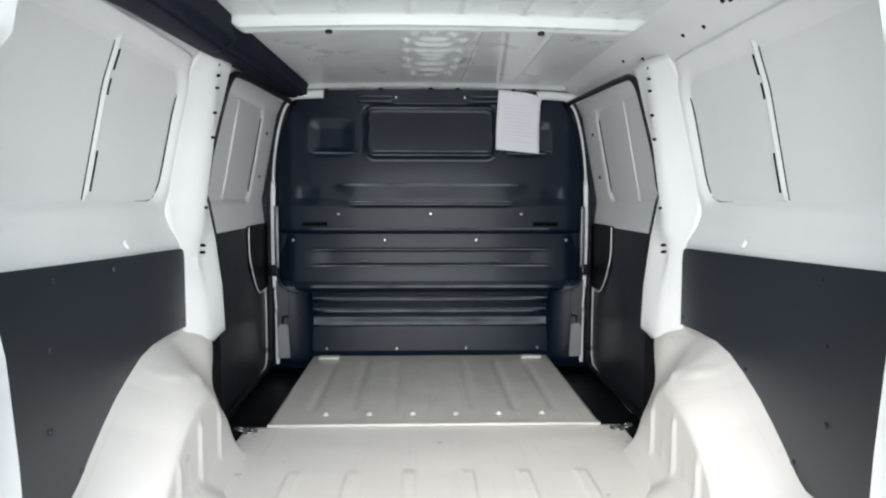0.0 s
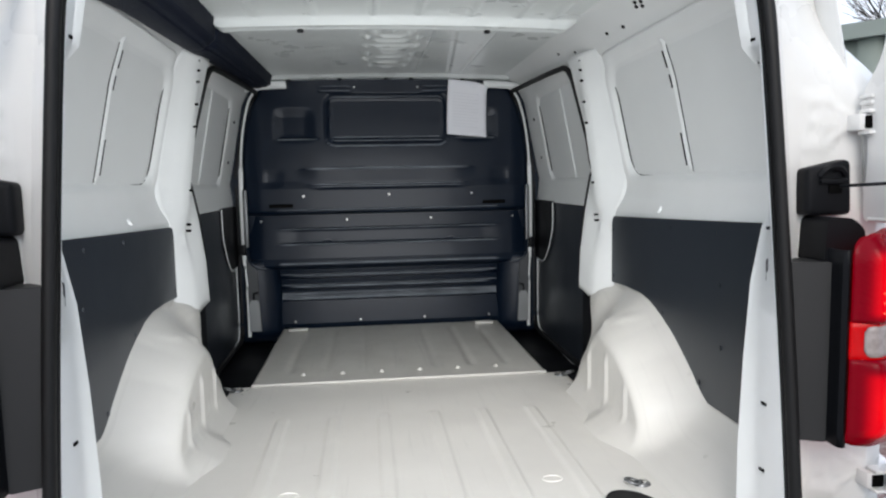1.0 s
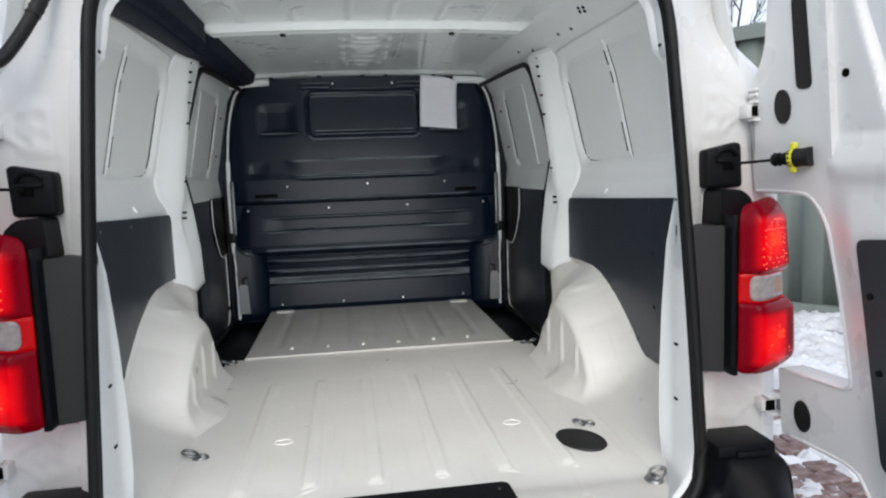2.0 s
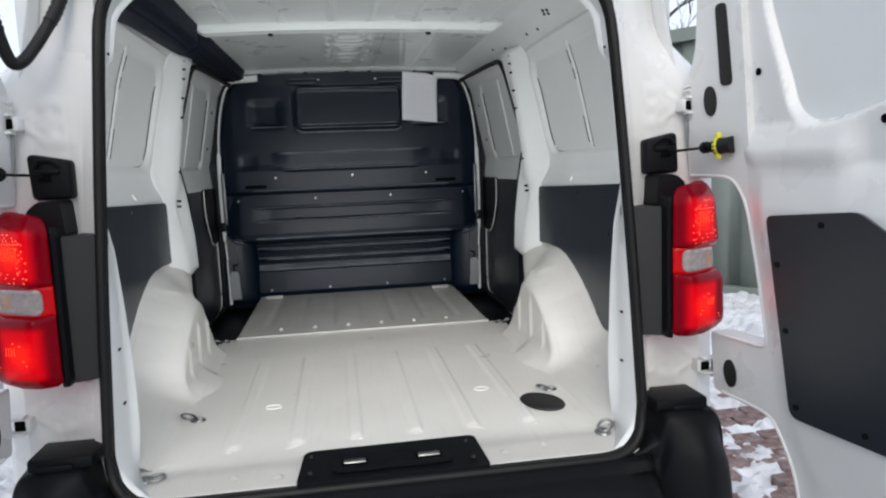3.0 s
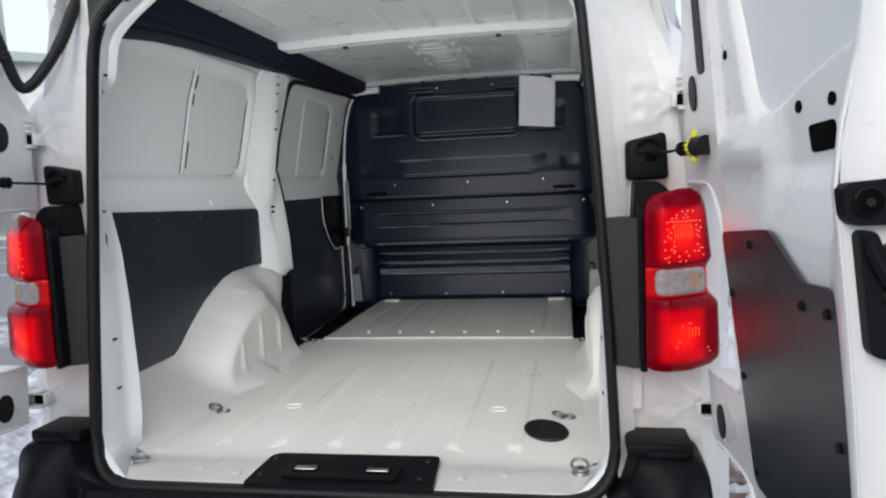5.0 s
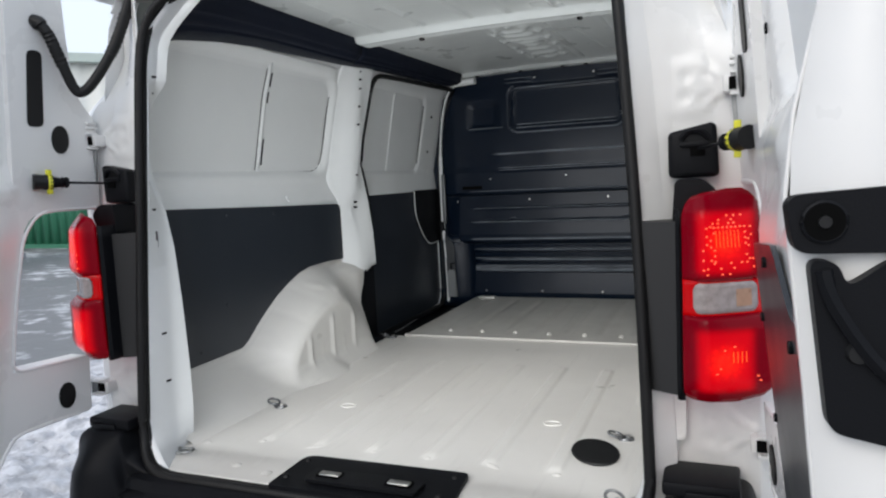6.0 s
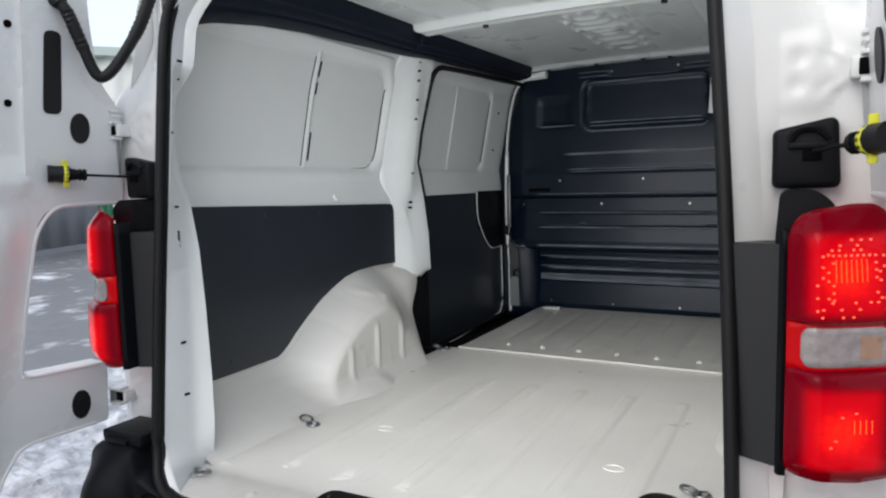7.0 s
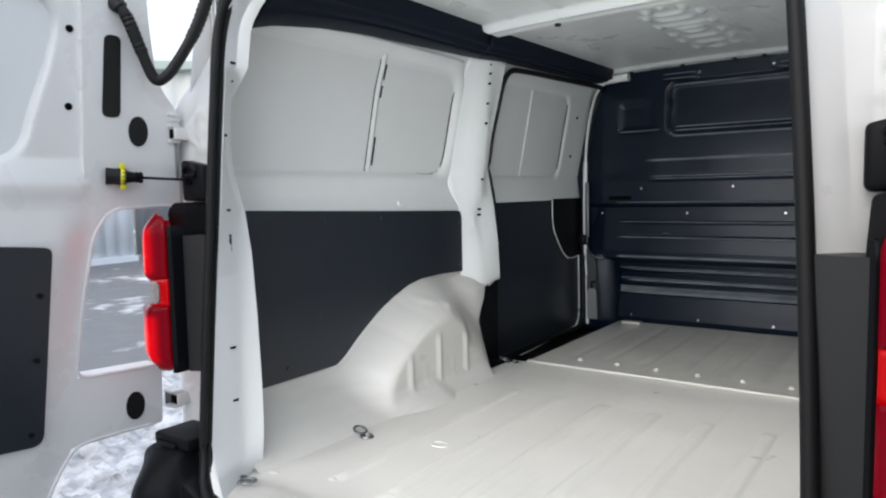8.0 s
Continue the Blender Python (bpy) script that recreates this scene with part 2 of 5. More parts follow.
def smooth_path(pts, n=8):
    """Catmull-Rom through places."""
    out = []
    p = [Vector(a) for a in pts]
    for i in range(len(p) - 1):
        a, b, c, d = p[max(i - 1, 0)], p[i], p[i + 1], p[min(i + 2, len(p) - 1)]
        for j in range(n):
            t = j / n
            out.append(0.5 * ((2 * b) + (c - a) * t + (2 * a - 5 * b + 4 * c - d) * t * t + (3 * b - a - 3 * c + d) * t ** 3))
    return out + [p[-1]]


def box_sdf(a, b, a0, a1, b0, b1, r):
    """Signed distance to a rounded rectangle, negative inside; r: one radius, or those of the corners a0b0, a1b0, a1b1, a0b1."""
    ca, cb = (a0 + a1) / 2, (b0 + b1) / 2
    if not isinstance(r, (int, float)):
        r = r[0] if a < ca and b < cb else r[1] if b < cb else r[2] if a >= ca else r[3]
    qa, qb = abs(a - ca) - (a1 - a0) / 2 + r, abs(b - cb) - (b1 - b0) / 2 + r
    return min(max(qa, qb), 0) + math.hypot(max(qa, 0), max(qb, 0)) - r


def holed(fn, hole, us, vs):
    """A sheet like sheet(), without the quads where hole(u, v) holds at all corners."""
    bm = bmesh.new()
    rows = [[bm.verts.new(fn(u, v)) for v in vs] for u in us]
    for i in range(len(us) - 1):
        for j in range(len(vs) - 1):
            if not all(hole(us[a], vs[b]) for a in (i, i + 1) for b in (j, j + 1)):
                bm.faces.new((rows[i][j], rows[i][j + 1], rows[i + 1][j + 1], rows[i + 1][j]))
    bmesh.ops.delete(bm, geom=[v for v in bm.verts if not v.link_faces], context="VERTS")
    return bm


def smin(a, b, k):
    h = max(k - abs(a - b), 0) / k
    return min(a, b) - h * h * k * 0.25


# ---------------------------------------------------------------- van shell: floor
def bead(x, c, half):
    """A rounded bead profile, 1 in its middle."""
    k = abs(x - c) / half
    return 0.0 if k >= 1 else 0.5 + 0.5 * math.cos(math.pi * k)


FLOOR_BEADS = (-0.42, -0.25, -0.085, 0.085, 0.25, 0.42)


def rear_floor(x, y):
    z = 0.6
    run = ease(0.142, 0.175, y) * (1 - ease(1.03, 1.08, y))
    for c in FLOOR_BEADS:
        z += 0.0058 * (1 - ease(0.012, 0.026, abs(x - c))) * run
    z -= 0.02 * ease(0.02, -0.11, y) * 0.5
    for c in (-0.5, -0.34, 0.34, 0.5):
        z += 0.002 * bead(x, c, 0.02) * bead(y, 0.02, 0.03)
    return (x, y, z)


floor = thing("floor", "white painted ribbed steel cargo floor, lightly scuffed", "floor", kind="structure", at=(0, 0, 0))
bm = sheet(rear_floor, span(-0.66, 0.66, 300), span(-0.088, 1.46, 130))
thick(part("rear_floor_panel", bm, FLOOR, floor), 0.01, -1)


def front_floor(x, y):
    z = 0.604
    run = ease(1.60, 1.66, y) * (1 - ease(2.38, 2.46, y))
    for c in (-0.46, -0.31, -0.155, 0.0, 0.155, 0.31, 0.46):
        z -= 0.007 * bead(x, c, 0.028) * run
    z += 0.005 * ease(1.50, 1.47, y)
    return (x, y, z)


FLOORTAN = material("scuffed_front_floor_paint", (0.60, 0.59, 0.55), 0.34, coat=0.15, vary=0.06, grain=0.06, grain_scale=40, dirt=(0.42, 0.40, 0.37), dirt_amount=0.5, dirt_scale=5, streak=0.5, wave=0.12)
bm = sheet(front_floor, span(-0.588, 0.588, 118), span(1.455, 2.53, 70))
thick(part("front_floor_panel", bm, FLOORTAN, floor, "slightly greyer scuffed front floor panel"), 0.01, -1)
bm = box(bmesh.new(), (-0.588, 1.452, 0.602), (0.588, 1.462, 0.6095), 0.002, 1)
part("floor_seam", bm, FLOOR, floor)
for k in range(6):
    bm = disc(bmesh.new(), (-0.40 + 0.16 * k, 1.575, 0.610), (0, 0, 1), 0.013, 0.010, 14, bevel=0.007)
    part("floor_stud", bm, FLOORTAN, floor)
for x, y in ((-0.34, 0.48), (0.343, 0.48)):
    bm = tube([(x + 0.026 * math.cos(t), y + 0.019 * math.sin(t), 0.6004) for t in (2 * math.pi * k / 20 for k in range(20))], 0.0022, 6, True)
    part("pressed_boss", bm, FLOOR, floor)
for x, y, a, long in ((-0.255, 0.142, 35, 3.0), (0.26, 0.15, -33, 3.0), (-0.075, 0.152, 0, 1.3), (0.083, 0.150, 0, 1.3), (0.298, -0.03, 0, 1.0), (0.407, -0.005, 0, 1.0),
                      (-0.286, -0.04, 0, 1.0), (-0.395, -0.02, 0, 1.0), (-0.588, 0.088, 20, 1.6), (0.43, 0.14, 0, 1.2), (-0.43, 0.14, 0, 1.2)):
    bm = disc(bmesh.new(), (0, 0, 0.0005), (0, 0, 1), 0.015, 0.006, 18, 1.0, 0.011)
    ob = part("pressed_dimple", bm, FLOOR, floor)
    ob.matrix_basis = pose(x, y, 0.6, 0, 0, a) @ Matrix.Diagonal((long, 1, 1, 1))
bm = box(bmesh.new(), (-0.655, -0.090, 0.545), (0.655, -0.084, 0.588), 0.002)
part("rear_sill_lip", bm, INNER, floor)


# ---------------------------------------------------------------- van shell: side walls
def wall_x(z):
    return lerp(z, (1.20, 0.814), (1.26, 0.822), (1.31, 0.845), (1.39, 0.862), (1.79, 0.776), (1.83, 0.752), (1.87, 0.722), (1.905, 0.68), (1.93, 0.635), (1.94, 0.59))


def arch_x(y, z):
    """Half width of the lower side: sloping apron behind the wheel, wheel arch, flat side."""
    side = 0.818
    dy, dz = y - 1.0, max(z - 0.56, 0)
    rho, turn = math.hypot(dy, dz), math.degrees(math.atan2(dz, dy))
    outer = lerp(turn, (0, 0.46), (60, 0.45), (87, 0.432), (98, 0.420), (113, 0.410), (133, 0.421), (145, 0.446), (155, 0.475), (180, 0.52))
    inner = lerp(turn, (0, 0.24), (36, 0.228), (48, 0.206), (58, 0.20), (78, 0.272), (90, 0.297), (110, 0.305), (135, 0.335), (155, 0.375), (180, 0.40))
    t = (rho - inner) / (outer - inner)
    x = 0.640 + (side - 0.640) * max(0.0, 0.5 * (t + math.sqrt(t * t + 0.012)) - 0.02) ** lerp(turn, (90, 1.25), (150, 1.12), (180, 0.95))
    x = max(x, 0.635) - 0.014 * bead(y, 1.02, 0.035) * bead(z, 0.900, 0.020) - 0.012 * bead(y, 0.94, 0.055) * bead(z, 0.925 + 0.2 * (0.94 - y), 0.018)
    for c, k in ((0.735, 0.755), (0.90, 0.805), (1.07, 0.785)):
        x -= 0.008 * bead(y, c, 0.022) * ease(0.635, 0.665, z) * (1 - ease(k - 0.02, k + 0.02, z))
    for c in (0.82, 0.985):
        x -= 0.002 * bead(y, c, 0.016) * ease(0.63, 0.65, z) * (1 - ease(0.69, 0.73, z))
    foot = lerp(z, (0.60, 0.70), (0.80, 0.735), (0.92, 0.750), (0.950, 0.770), (0.970, 0.806), (0.985, 0.84), (1.06, 0.86))
    x = smin(x, foot + 0.14 * (1 - ease(1.06, 1.34, y)), 0.08)
    end = lerp(z, (0.60, 1.262), (0.70, 1.272), (0.787, 1.305), (0.84, 1.36), (0.88, 1.388), (0.94, 1.41))
    x += (side - min(x, side)) * ease(end - 0.012, end + 0.012, y)
    slope = 0.600 + 0.225 * max(0, min(1, (z - 0.6) / 0.155)) ** 0.75
    slope -= 0.004 * bead(z, 0.65, 0.014) + 0.004 * bead(z, 0.69, 0.014)
    if z > 0.755:
        slope += (z - 0.755) * 2
    foot = 0.045 * max(0, 1 - (z - 0.6) / 0.075) ** 2 * ease(0.60, 0.75, y) * (1 - ease(1.20, 1.27, y))
    return min(side, smin(x, slope + 0.25 * ease(0.85, 1.05, y), 0.10)) - foot


PANEL_LOW = [(0.06, 0.752), (0.30, 0.752), (0.572, 0.756), (0.637, 0.815), (0.714, 0.868), (0.843, 0.938), (0.94, 0.975), (1.022, 0.99), (1.16, 0.994), (1.303, 0.99)]


def side_wall(s):
    side = "left" if s < 0 else "right"
    wall = thing("wall_" + side, "white painted steel van side wall with pressed window blanks and wheel arch", "wall", kind="structure", at=(s * 0.82, 0.7, 0.6))
    inv = Matrix.Translation((-s * 0.82, -0.7, -0.6))

    def put(name, bm, mat, label="", t=0.0, parent=wall):
        bmesh.ops.transform(bm, matrix=inv, verts=bm.verts)
        ob = part(name, bm, mat, parent, label)
        if t:
            thick(ob, t, 0)
        return ob

    bm = sheet(lambda y, z: (s * arch_x(y, z), y, z), span(0.06, 1.42, 152), span(0.595, 1.06, 50))
    put("wheel_arch", bm, FLOOR, "white rounded wheel arch with pressed flutes")
    # frame round the window blank, and the skin behind it
    hole = lambda y, z: box_sdf(y, z, 0.13, 1.258, 1.392, 1.785, [0.05, 0.085, 0.10, 0.08])
    deep = lambda z: 0.0008 + 0.012 * (1 - ease(1.66, 1.80, z))
    def frame_x(y, z):
        d = hole(y, z)
        swell = 0.010 * ease(0.0, 0.035, d) * (1 - ease(0.045, 0.085, d)) * ease(1.33, 1.40, z)
        return wall_x(z) - swell + deep(z) * (1.35 - 1.35 * ease(-0.014, 0.016, d))
    bm = holed(lambda y, z: (s * frame_x(y, z), y, z), lambda y, z: hole(y, z) < -0.016, span(0.05, 1.312, 150), span(1.235, 1.835, 76))
    put("window_frame", bm, INNER, t=0.003)
    bm = sheet(lambda y, z: (s * (wall_x(z) + deep(z)), y, z), span(0.08, 1.30, 20), span(1.36, 1.815, 24))
    put("window_blank", bm, SKIN, "flat grey-white outer skin inside the frame", 0.002)
    bm = sheet(lambda y, z: (s * (wall_x(z) + deep(z) - 0.001 - 0.005 * bead(y, 0.80, 0.012) * ease(1.39, 1.43, z)), y, z), span(0.788, 0.812, 12), span(1.392, 1.80, 24))
    put("window_strut", bm, SKIN, t=0.003)
    # thin dark adhesive seam along the front edge and behind the strut
    front = [(1.252, z) for z in span(1.74, 1.48, 6)] + [(1.247, 1.445), (1.232, 1.415), (1.205, 1.398), (1.17, 1.393), (1.05, 1.392)]
    put("seam", tube([(s * (wall_x(z) + deep(z) * 0.8), y, z) for y, z in front], 0.0022, 6), HOLE, "dark adhesive seam")
    put("seam", tube([(s * (wall_x(z) + deep(z) - 0.001), 0.783, z) for z in span(1.40, 1.78, 16)], 0.0022, 6), HOLE)
    for z0, z1 in ((1.715, 1.765), (1.655, 1.695), (1.42, 1.52)):
        bm = sheet(lambda y, z: (s * (wall_x(z) + deep(z) - 0.003), y, z), (0.813, 0.818), span(z0, z1, 3))
        put("strut_slot", bm, HOLE, t=0.004)
    # lining board
    outline = PANEL_LOW[:-1] + rounded([PANEL_LOW[-1], (1.303, 1.243)], 0)[:1]
    outline += [(1.303, 1.215), (1.295, 1.235), (1.275, 1.243), (0.75, 1.258), (0.06, 1.281)]
    bm = plate(outline, lambda y, z, d: (s * (0.806 + d), y, z), 0.006)
    board = put("lining_board", bm, BOARD, "dark grey hardboard lining")
    for y, z in ((0.34, 0.79), (0.20, 0.79), (0.603, 0.800), (0.52, 1.235), (0.495, 1.095), (0.486, 0.927), (0.848, 0.955), (0.797, 1.230), (1.288, 1.191), (1.285, 1.016)):
        put("board_clip", disc(bmesh.new(), (s * 0.8050, y, z), (1, 0, 0), 0.0075, 0.005, 12, 1.0, 0.002), BOARD, parent=board)
    for k in range(7):
        put("board_slot", box(bmesh.new(), (s * 0.8045, 0.082, 0.915 + 0.022 * k), (s * 0.8065, 0.096, 0.919 + 0.022 * k)), HOLE, parent=board)
    put("rail_bump", disc(bmesh.new(), (s * 0.834, 0.93, 1.278), (s * -1, 0, 0.5), 0.022, 0.022, 16, 1.0, 0.012), INNER)
    # pillar ahead of the wheel arch
    def prof(z):
        w = wall_x(max(z, 1.24)) - 0.001
        t = lerp(z, (0.88, 0.79), (0.935, 0.752), (1.0, 0.755), (1.225, 0.778), (1.40, 0.768), (1.55, 0.746), (1.80, 0.716), (1.86, 0.70))
        f = lerp(z, (0.94, 0.735), (1.10, 0.742), (1.26, 0.762), (1.42, 0.792), (1.55, 0.772), (1.70, 0.733), (1.82, 0.702), (1.86, 0.69))
        y0 = 1.306 - 0.036 * ease(1.243, 1.36, z)
        h = ease(1.243, 1.36, z)
        return [(y0, w + 0.004 * h), (1.308 - 0.012 * h, w + (t - w) * (0.08 + 0.08 * h)), (1.332, w + (t - w) * (0.36 + 0.12 * h)), (1.36, w + (t - w) * 0.82), (1.387, t), (1.41, t - 0.004), (1.45, f + 0.004), (1.485, f), (1.492, f + 0.018), (1.492, 0.80)]
    low = (0.88, 0.88, 0.88, 0.88, 0.88, 0.885, 0.938, 0.942, 0.942, 0.942)

    def post(u, k):
        z = low[k] + (1.86 - low[k]) * u
        y, x = prof(z)[k]
        return (s * (x + 0.010 * bead(z, 1.20, 0.12) * (k in (4, 5))), y, z)
    bm = sheet(post, span(0, 1, 48), range(10))
    put("pillar", bm, INNER, t=0.004)
    for y, z in ((1.345, 1.835), (1.39, 1.80), (1.355, 1.76), (1.36, 1.68), (1.37, 1.60), (1.40, 1.37), (1.372, 1.245), (1.376, 1.222)):
        put("pillar_hole", disc(bmesh.new(), (s * (lerp(z, (1.0, 0.757), (1.225, 0.776), (1.40, 0.766), (1.55, 0.743), (1.80, 0.713))), max(y, 1.39), z), (s, 0.35, 0), 0.0045, 0.02, 12), HOLE)
    # black end trim between pillar, arch and step
    bm = sheet(lambda y, z: (s * lerp(y, (1.24, 0.80), (1.30, 0.785), (1.39, 0.762), (1.50, 0.757), (1.52, 0.80)), y, z), span(1.24, 1.52, 14), span(0.53, 0.945, 8))
    put("step_end_trim", bm, PLASTIC, "black plastic step end trim", 0.004)
    # roof corner
    fn = lambda y, z: (s * (wall_x(z)), y, z)
    bm = sheet(fn, span(0.04, 2.52, 40), span(1.828, 1.94, 14))
    put("roof_corner", bm, INNER, t=0.004)
    return wall


for s in (-1, 1):
    side_wall(s)


# ---------------------------------------------------------------- step wells and sliding doors
def door_x(z):
    return lerp(z, (0.5, 0.822), (1.27, 0.82), (1.39, 0.832), (1.80, 0.752), (1.90, 0.70))


def sliding_door(s, number):
    door = thing("door_%d" % number, "closed white sliding side door with dark lining board", "door", kind="structure", at=(s * 0.83, 2.0, 0.52))
    inv = Matrix.Translation((-s * 0.83, -2.0, -0.52))

    def put(name, bm, mat, label="", t=0.0):
        bmesh.ops.transform(bm, matrix=inv, verts=bm.verts)
        ob = part(name, bm, mat, door, label)
        if t:
            thick(ob, t, 0)
        return ob

    fn = lambda y, z: (s * door_x(z), y, z)
    hole = lambda y, z: box_sdf(y, z, 1.50, 2.255, 1.385, 1.80, 0.06)
    bm = holed(lambda y, z: (s * (door_x(z) + 0.016 * (1 - ease(-0.012, 0.012, hole(y, z)))), y, z), lambda y, z: hole(y, z) < -0.016, span(1.44, 2.56, 90), span(1.26, 1.89, 60))
    put("window_frame", bm, INNER, t=0.003)
    bm = sheet(lambda y, z: (s * (door_x(z) + 0.012), y, z), span(1.46, 2.31, 10), span(1.35, 1.84, 12))
    put("window_blank", bm, SKIN, t=0.002)
    bm = sheet(lambda y, z: (s * (door_x(z) + 0.009 - 0.003 * bead(y, 1.86, 0.006)), y, z), span(1.853, 1.867, 8), span(1.39, 1.79, 10))
    put("window_strut", bm, SKIN, t=0.003)
    put("seam", tube([(s * (door_x(z) + 0.009), 2.250, z) for z in span(1.43, 1.76, 6)], 0.0022, 6), HOLE, "dark adhesive seam")
    bm = plate(rounded([(1.44, 0.50), (2.47, 0.52), (2.478, 1.268), (1.44, 1.268)], 0.03), lambda y, z, d: (s * (0.818 + d), y, z), 0.02)
    put("lining_board", bm, BOARD, "dark grey hardboard lining")
    bm = plate(rounded([(2.14, 1.275), (2.56, 1.275), (2.56, 0.955), (2.31, 0.965), (2.17, 1.08)], [0.03, 0, 0, 0.03, 0.03]), lambda y, z, d: (s * (0.806 + d), y, z), 0.012)
    put("latch_cover", bm, PLASTIC, "black plastic latch cover")
    bm = tube(smooth_path([(s * 0.806, 2.14, 1.27), (s * 0.806, 2.155, 1.12), (s * 0.806, 2.30, 0.965), (s * 0.806, 2.46, 0.957)], 6), 0.003, 6)
    put("cover_edge", bm, SKIN)
    bm = tube(smooth_path([(s * 0.812, 2.47, 0.95), (s * 0.812, 2.475, 0.66), (s * 0.812, 2.45, 0.585), (s * 0.812, 2.38, 0.565), (s * 0.812, 1.95, 0.535), (s * 0.812, 1.80, 0.53)], 6), 0.0035, 6)
    put("board_edge", bm, SKIN)
    for y, z in ((2.36, 1.70), (2.36, 1.50)):
        put("door_hole", disc(bmesh.new(), (s * (door_x(z) - 0.002), y, z), (1, 0, 0), 0.007, 0.008, 10), HOLE)
    return door


for s, k in ((-1, 3), (1, 4)):
    sliding_door(s, k)
    well = thing("step_well", "black plastic lined side door step well", "step", "step wells at the side doors", at=(s * 0.7, 2.0, 0.52))
    bm = box(bmesh.new(), (-0.12, -0.58, -0.02), (0.115, 0.52, 0.01), 0.004)
    part("tread", bm, PLASTIC, well)
    bm = box(bmesh.new(), (-s * 0.112 - 0.004, -0.56, 0.0), (-s * 0.112 + 0.004, 0.52, 0.076), 0.002)
    part("riser", bm, PLASTIC, well)
    bm = box(bmesh.new(), (-0.11, -0.585, 0.0), (0.11, -0.575, 0.08), 0.002)
    part("end_riser", bm, PLASTIC, well)
    # rubber seal round the side door opening
    loop = rounded([(1.494, 0.56), (2.505, 0.56), (2.505, 1.86), (1.494, 1.835)], [0.08, 0.09, 0.07, 0.09], 8)
    pts = []
    for (y0, z0), (y1, z1) in zip(loop, loop[1:] + loop[:1]):
        n = max(1, int(math.hypot(y1 - y0, z1 - z0) / 0.05))
        for j in range(n):
            y, z = y0 + (y1 - y0) * j / n, z0 + (z1 - z0) * j / n
            near = lerp(z, (0.55, 0.80), (0.94, 0.765), (1.10, 0.752), (1.26, 0.767), (1.42, 0.796), (1.55, 0.775), (1.70, 0.735), (1.82, 0.702), (1.86, 0.69))
            far = min(0.80, door_x(z) - 0.02 - 0.03 * ease(1.7, 1.85, z))
            pts.append((s * (near + (far - near) * ease(1.5, 1.75, y)), y + 0.004, z))
    seal = part("door_seal", tube(pts, 0.012, 8, True), RUBBER)
    tagged(seal, "black rubber seal round the side door opening", "seal", "side door seals")


# ---------------------------------------------------------------- bulkhead
def head_half(z):
    return lerp(z, (0.60, 0.595), (0.90, 0.60), (0.945, 0.66), (0.975, 0.72), (1.0, 0.742), (1.25, 0.752), (1.55, 0.748), (1.70, 0.725), (1.80, 0.69), (1.87, 0.645), (1.91, 0.60), (1.95, 0.56))


def pocket(x, z, x0, x1, z0, z1, soft=0.014):
    return ease(x0, x0 + soft, x) * (1 - ease(x1 - soft, x1, x)) * ease(z0, z0 + soft, z) * (1 - ease(z1 - soft, z1, z))


def ridge(z, c, deep, lip):
    """A pressed ridge with a slanting upper lip."""
    k = ease(c - 0.014, c - 0.005, z) * (1 - ease(c + lip, c + lip + 0.006, z))
    return k * (deep - min(max(0, z - c), lip))


def shelf(z, c, lip, run):
    """A fold that comes forward gently from below and ends in a slanting upper lip."""
    return max(0, 1 - (c - z) / run) * lip if z < c else max(0, lip - (z - c))


def head_y(x, z):
    y = lerp(z, (0.60, 2.520), (0.632, 2.503), (0.765, 2.513), (0.797, 2.540), (0.928, 2.522), (0.938, 2.488), (0.953, 2.473), (0.99, 2.470), (1.224, 2.492), (1.232, 2.464), (1.245, 2.451), (1.36, 2.45), (1.40, 2.455), (1.85, 2.475), (1.95, 2.475))
    w = 1 - ease(0.48, 0.62, abs(x))
    for c, k, lip in ((0.771, 0.028, 0.009), (0.830, 0.040, 0.008), (0.890, 0.032, 0.005)):
        y -= ridge(z, c, k, lip) * w
    y += 0.010 * bead(z, 1.148, 0.007) * w + 0.014 * bead(z, 1.068, 0.009) * w + 0.006 * ease(1.068, 1.08, z) * (1 - ease(1.13, 1.148, z)) * w
    y -= shelf(z, 1.457, 0.011 + 0.003 * (1 - ease(0.10, 0.20, abs(x))), 0.075) * (1 - ease(0.36, 0.48, abs(x)))
    # lips added to carry the painted highlight at two panel edges
    for c in (0.957, 1.240):
        y -= ridge(z, c, 0.010, 0.007) * (1 - ease(0.56, 0.62, abs(x)))
    y -= (shelf(z, 1.378, 0.005, 0.03) + shelf(z, 1.366, 0.004, 0.012)) * (1 - ease(0.34, 0.44, abs(x)))
    d = box_sdf(x, z, -0.305, 0.305, 1.598, 1.832, 0.035)
    y += 0.010 * bead(d, 0.010, 0.016) + 0.004 * (1 - ease(-0.02, 0.0, d))
    y -= 0.008 * bead(z, 1.622, 0.008) * (1 - ease(0.27, 0.29, abs(x))) + 0.008 * bead(z, 1.604, 0.007) * (1 - ease(0.27, 0.29, abs(x)))
    y += 0.012 * pocket(abs(x), z, 0.37, 0.60, 1.59, 1.79, 0.06)
    y += 0.004 * pocket(abs(x), z, 0.54, 0.66, 1.36, 1.47, 0.04)
    y += 0.012 * bead(z, 1.622, 0.010) * (1 - ease(0.085, 0.115, abs(abs(x) - 0.47)))
    for c in (1.862, 1.885):
        y -= 0.006 * bead(z, c, 0.009) * pocket(abs(x), z, 0.17, 0.36, 1.80, 1.93, 0.03)
    y += 0.02 * ease(0.66, 0.75, abs(x))
    return y


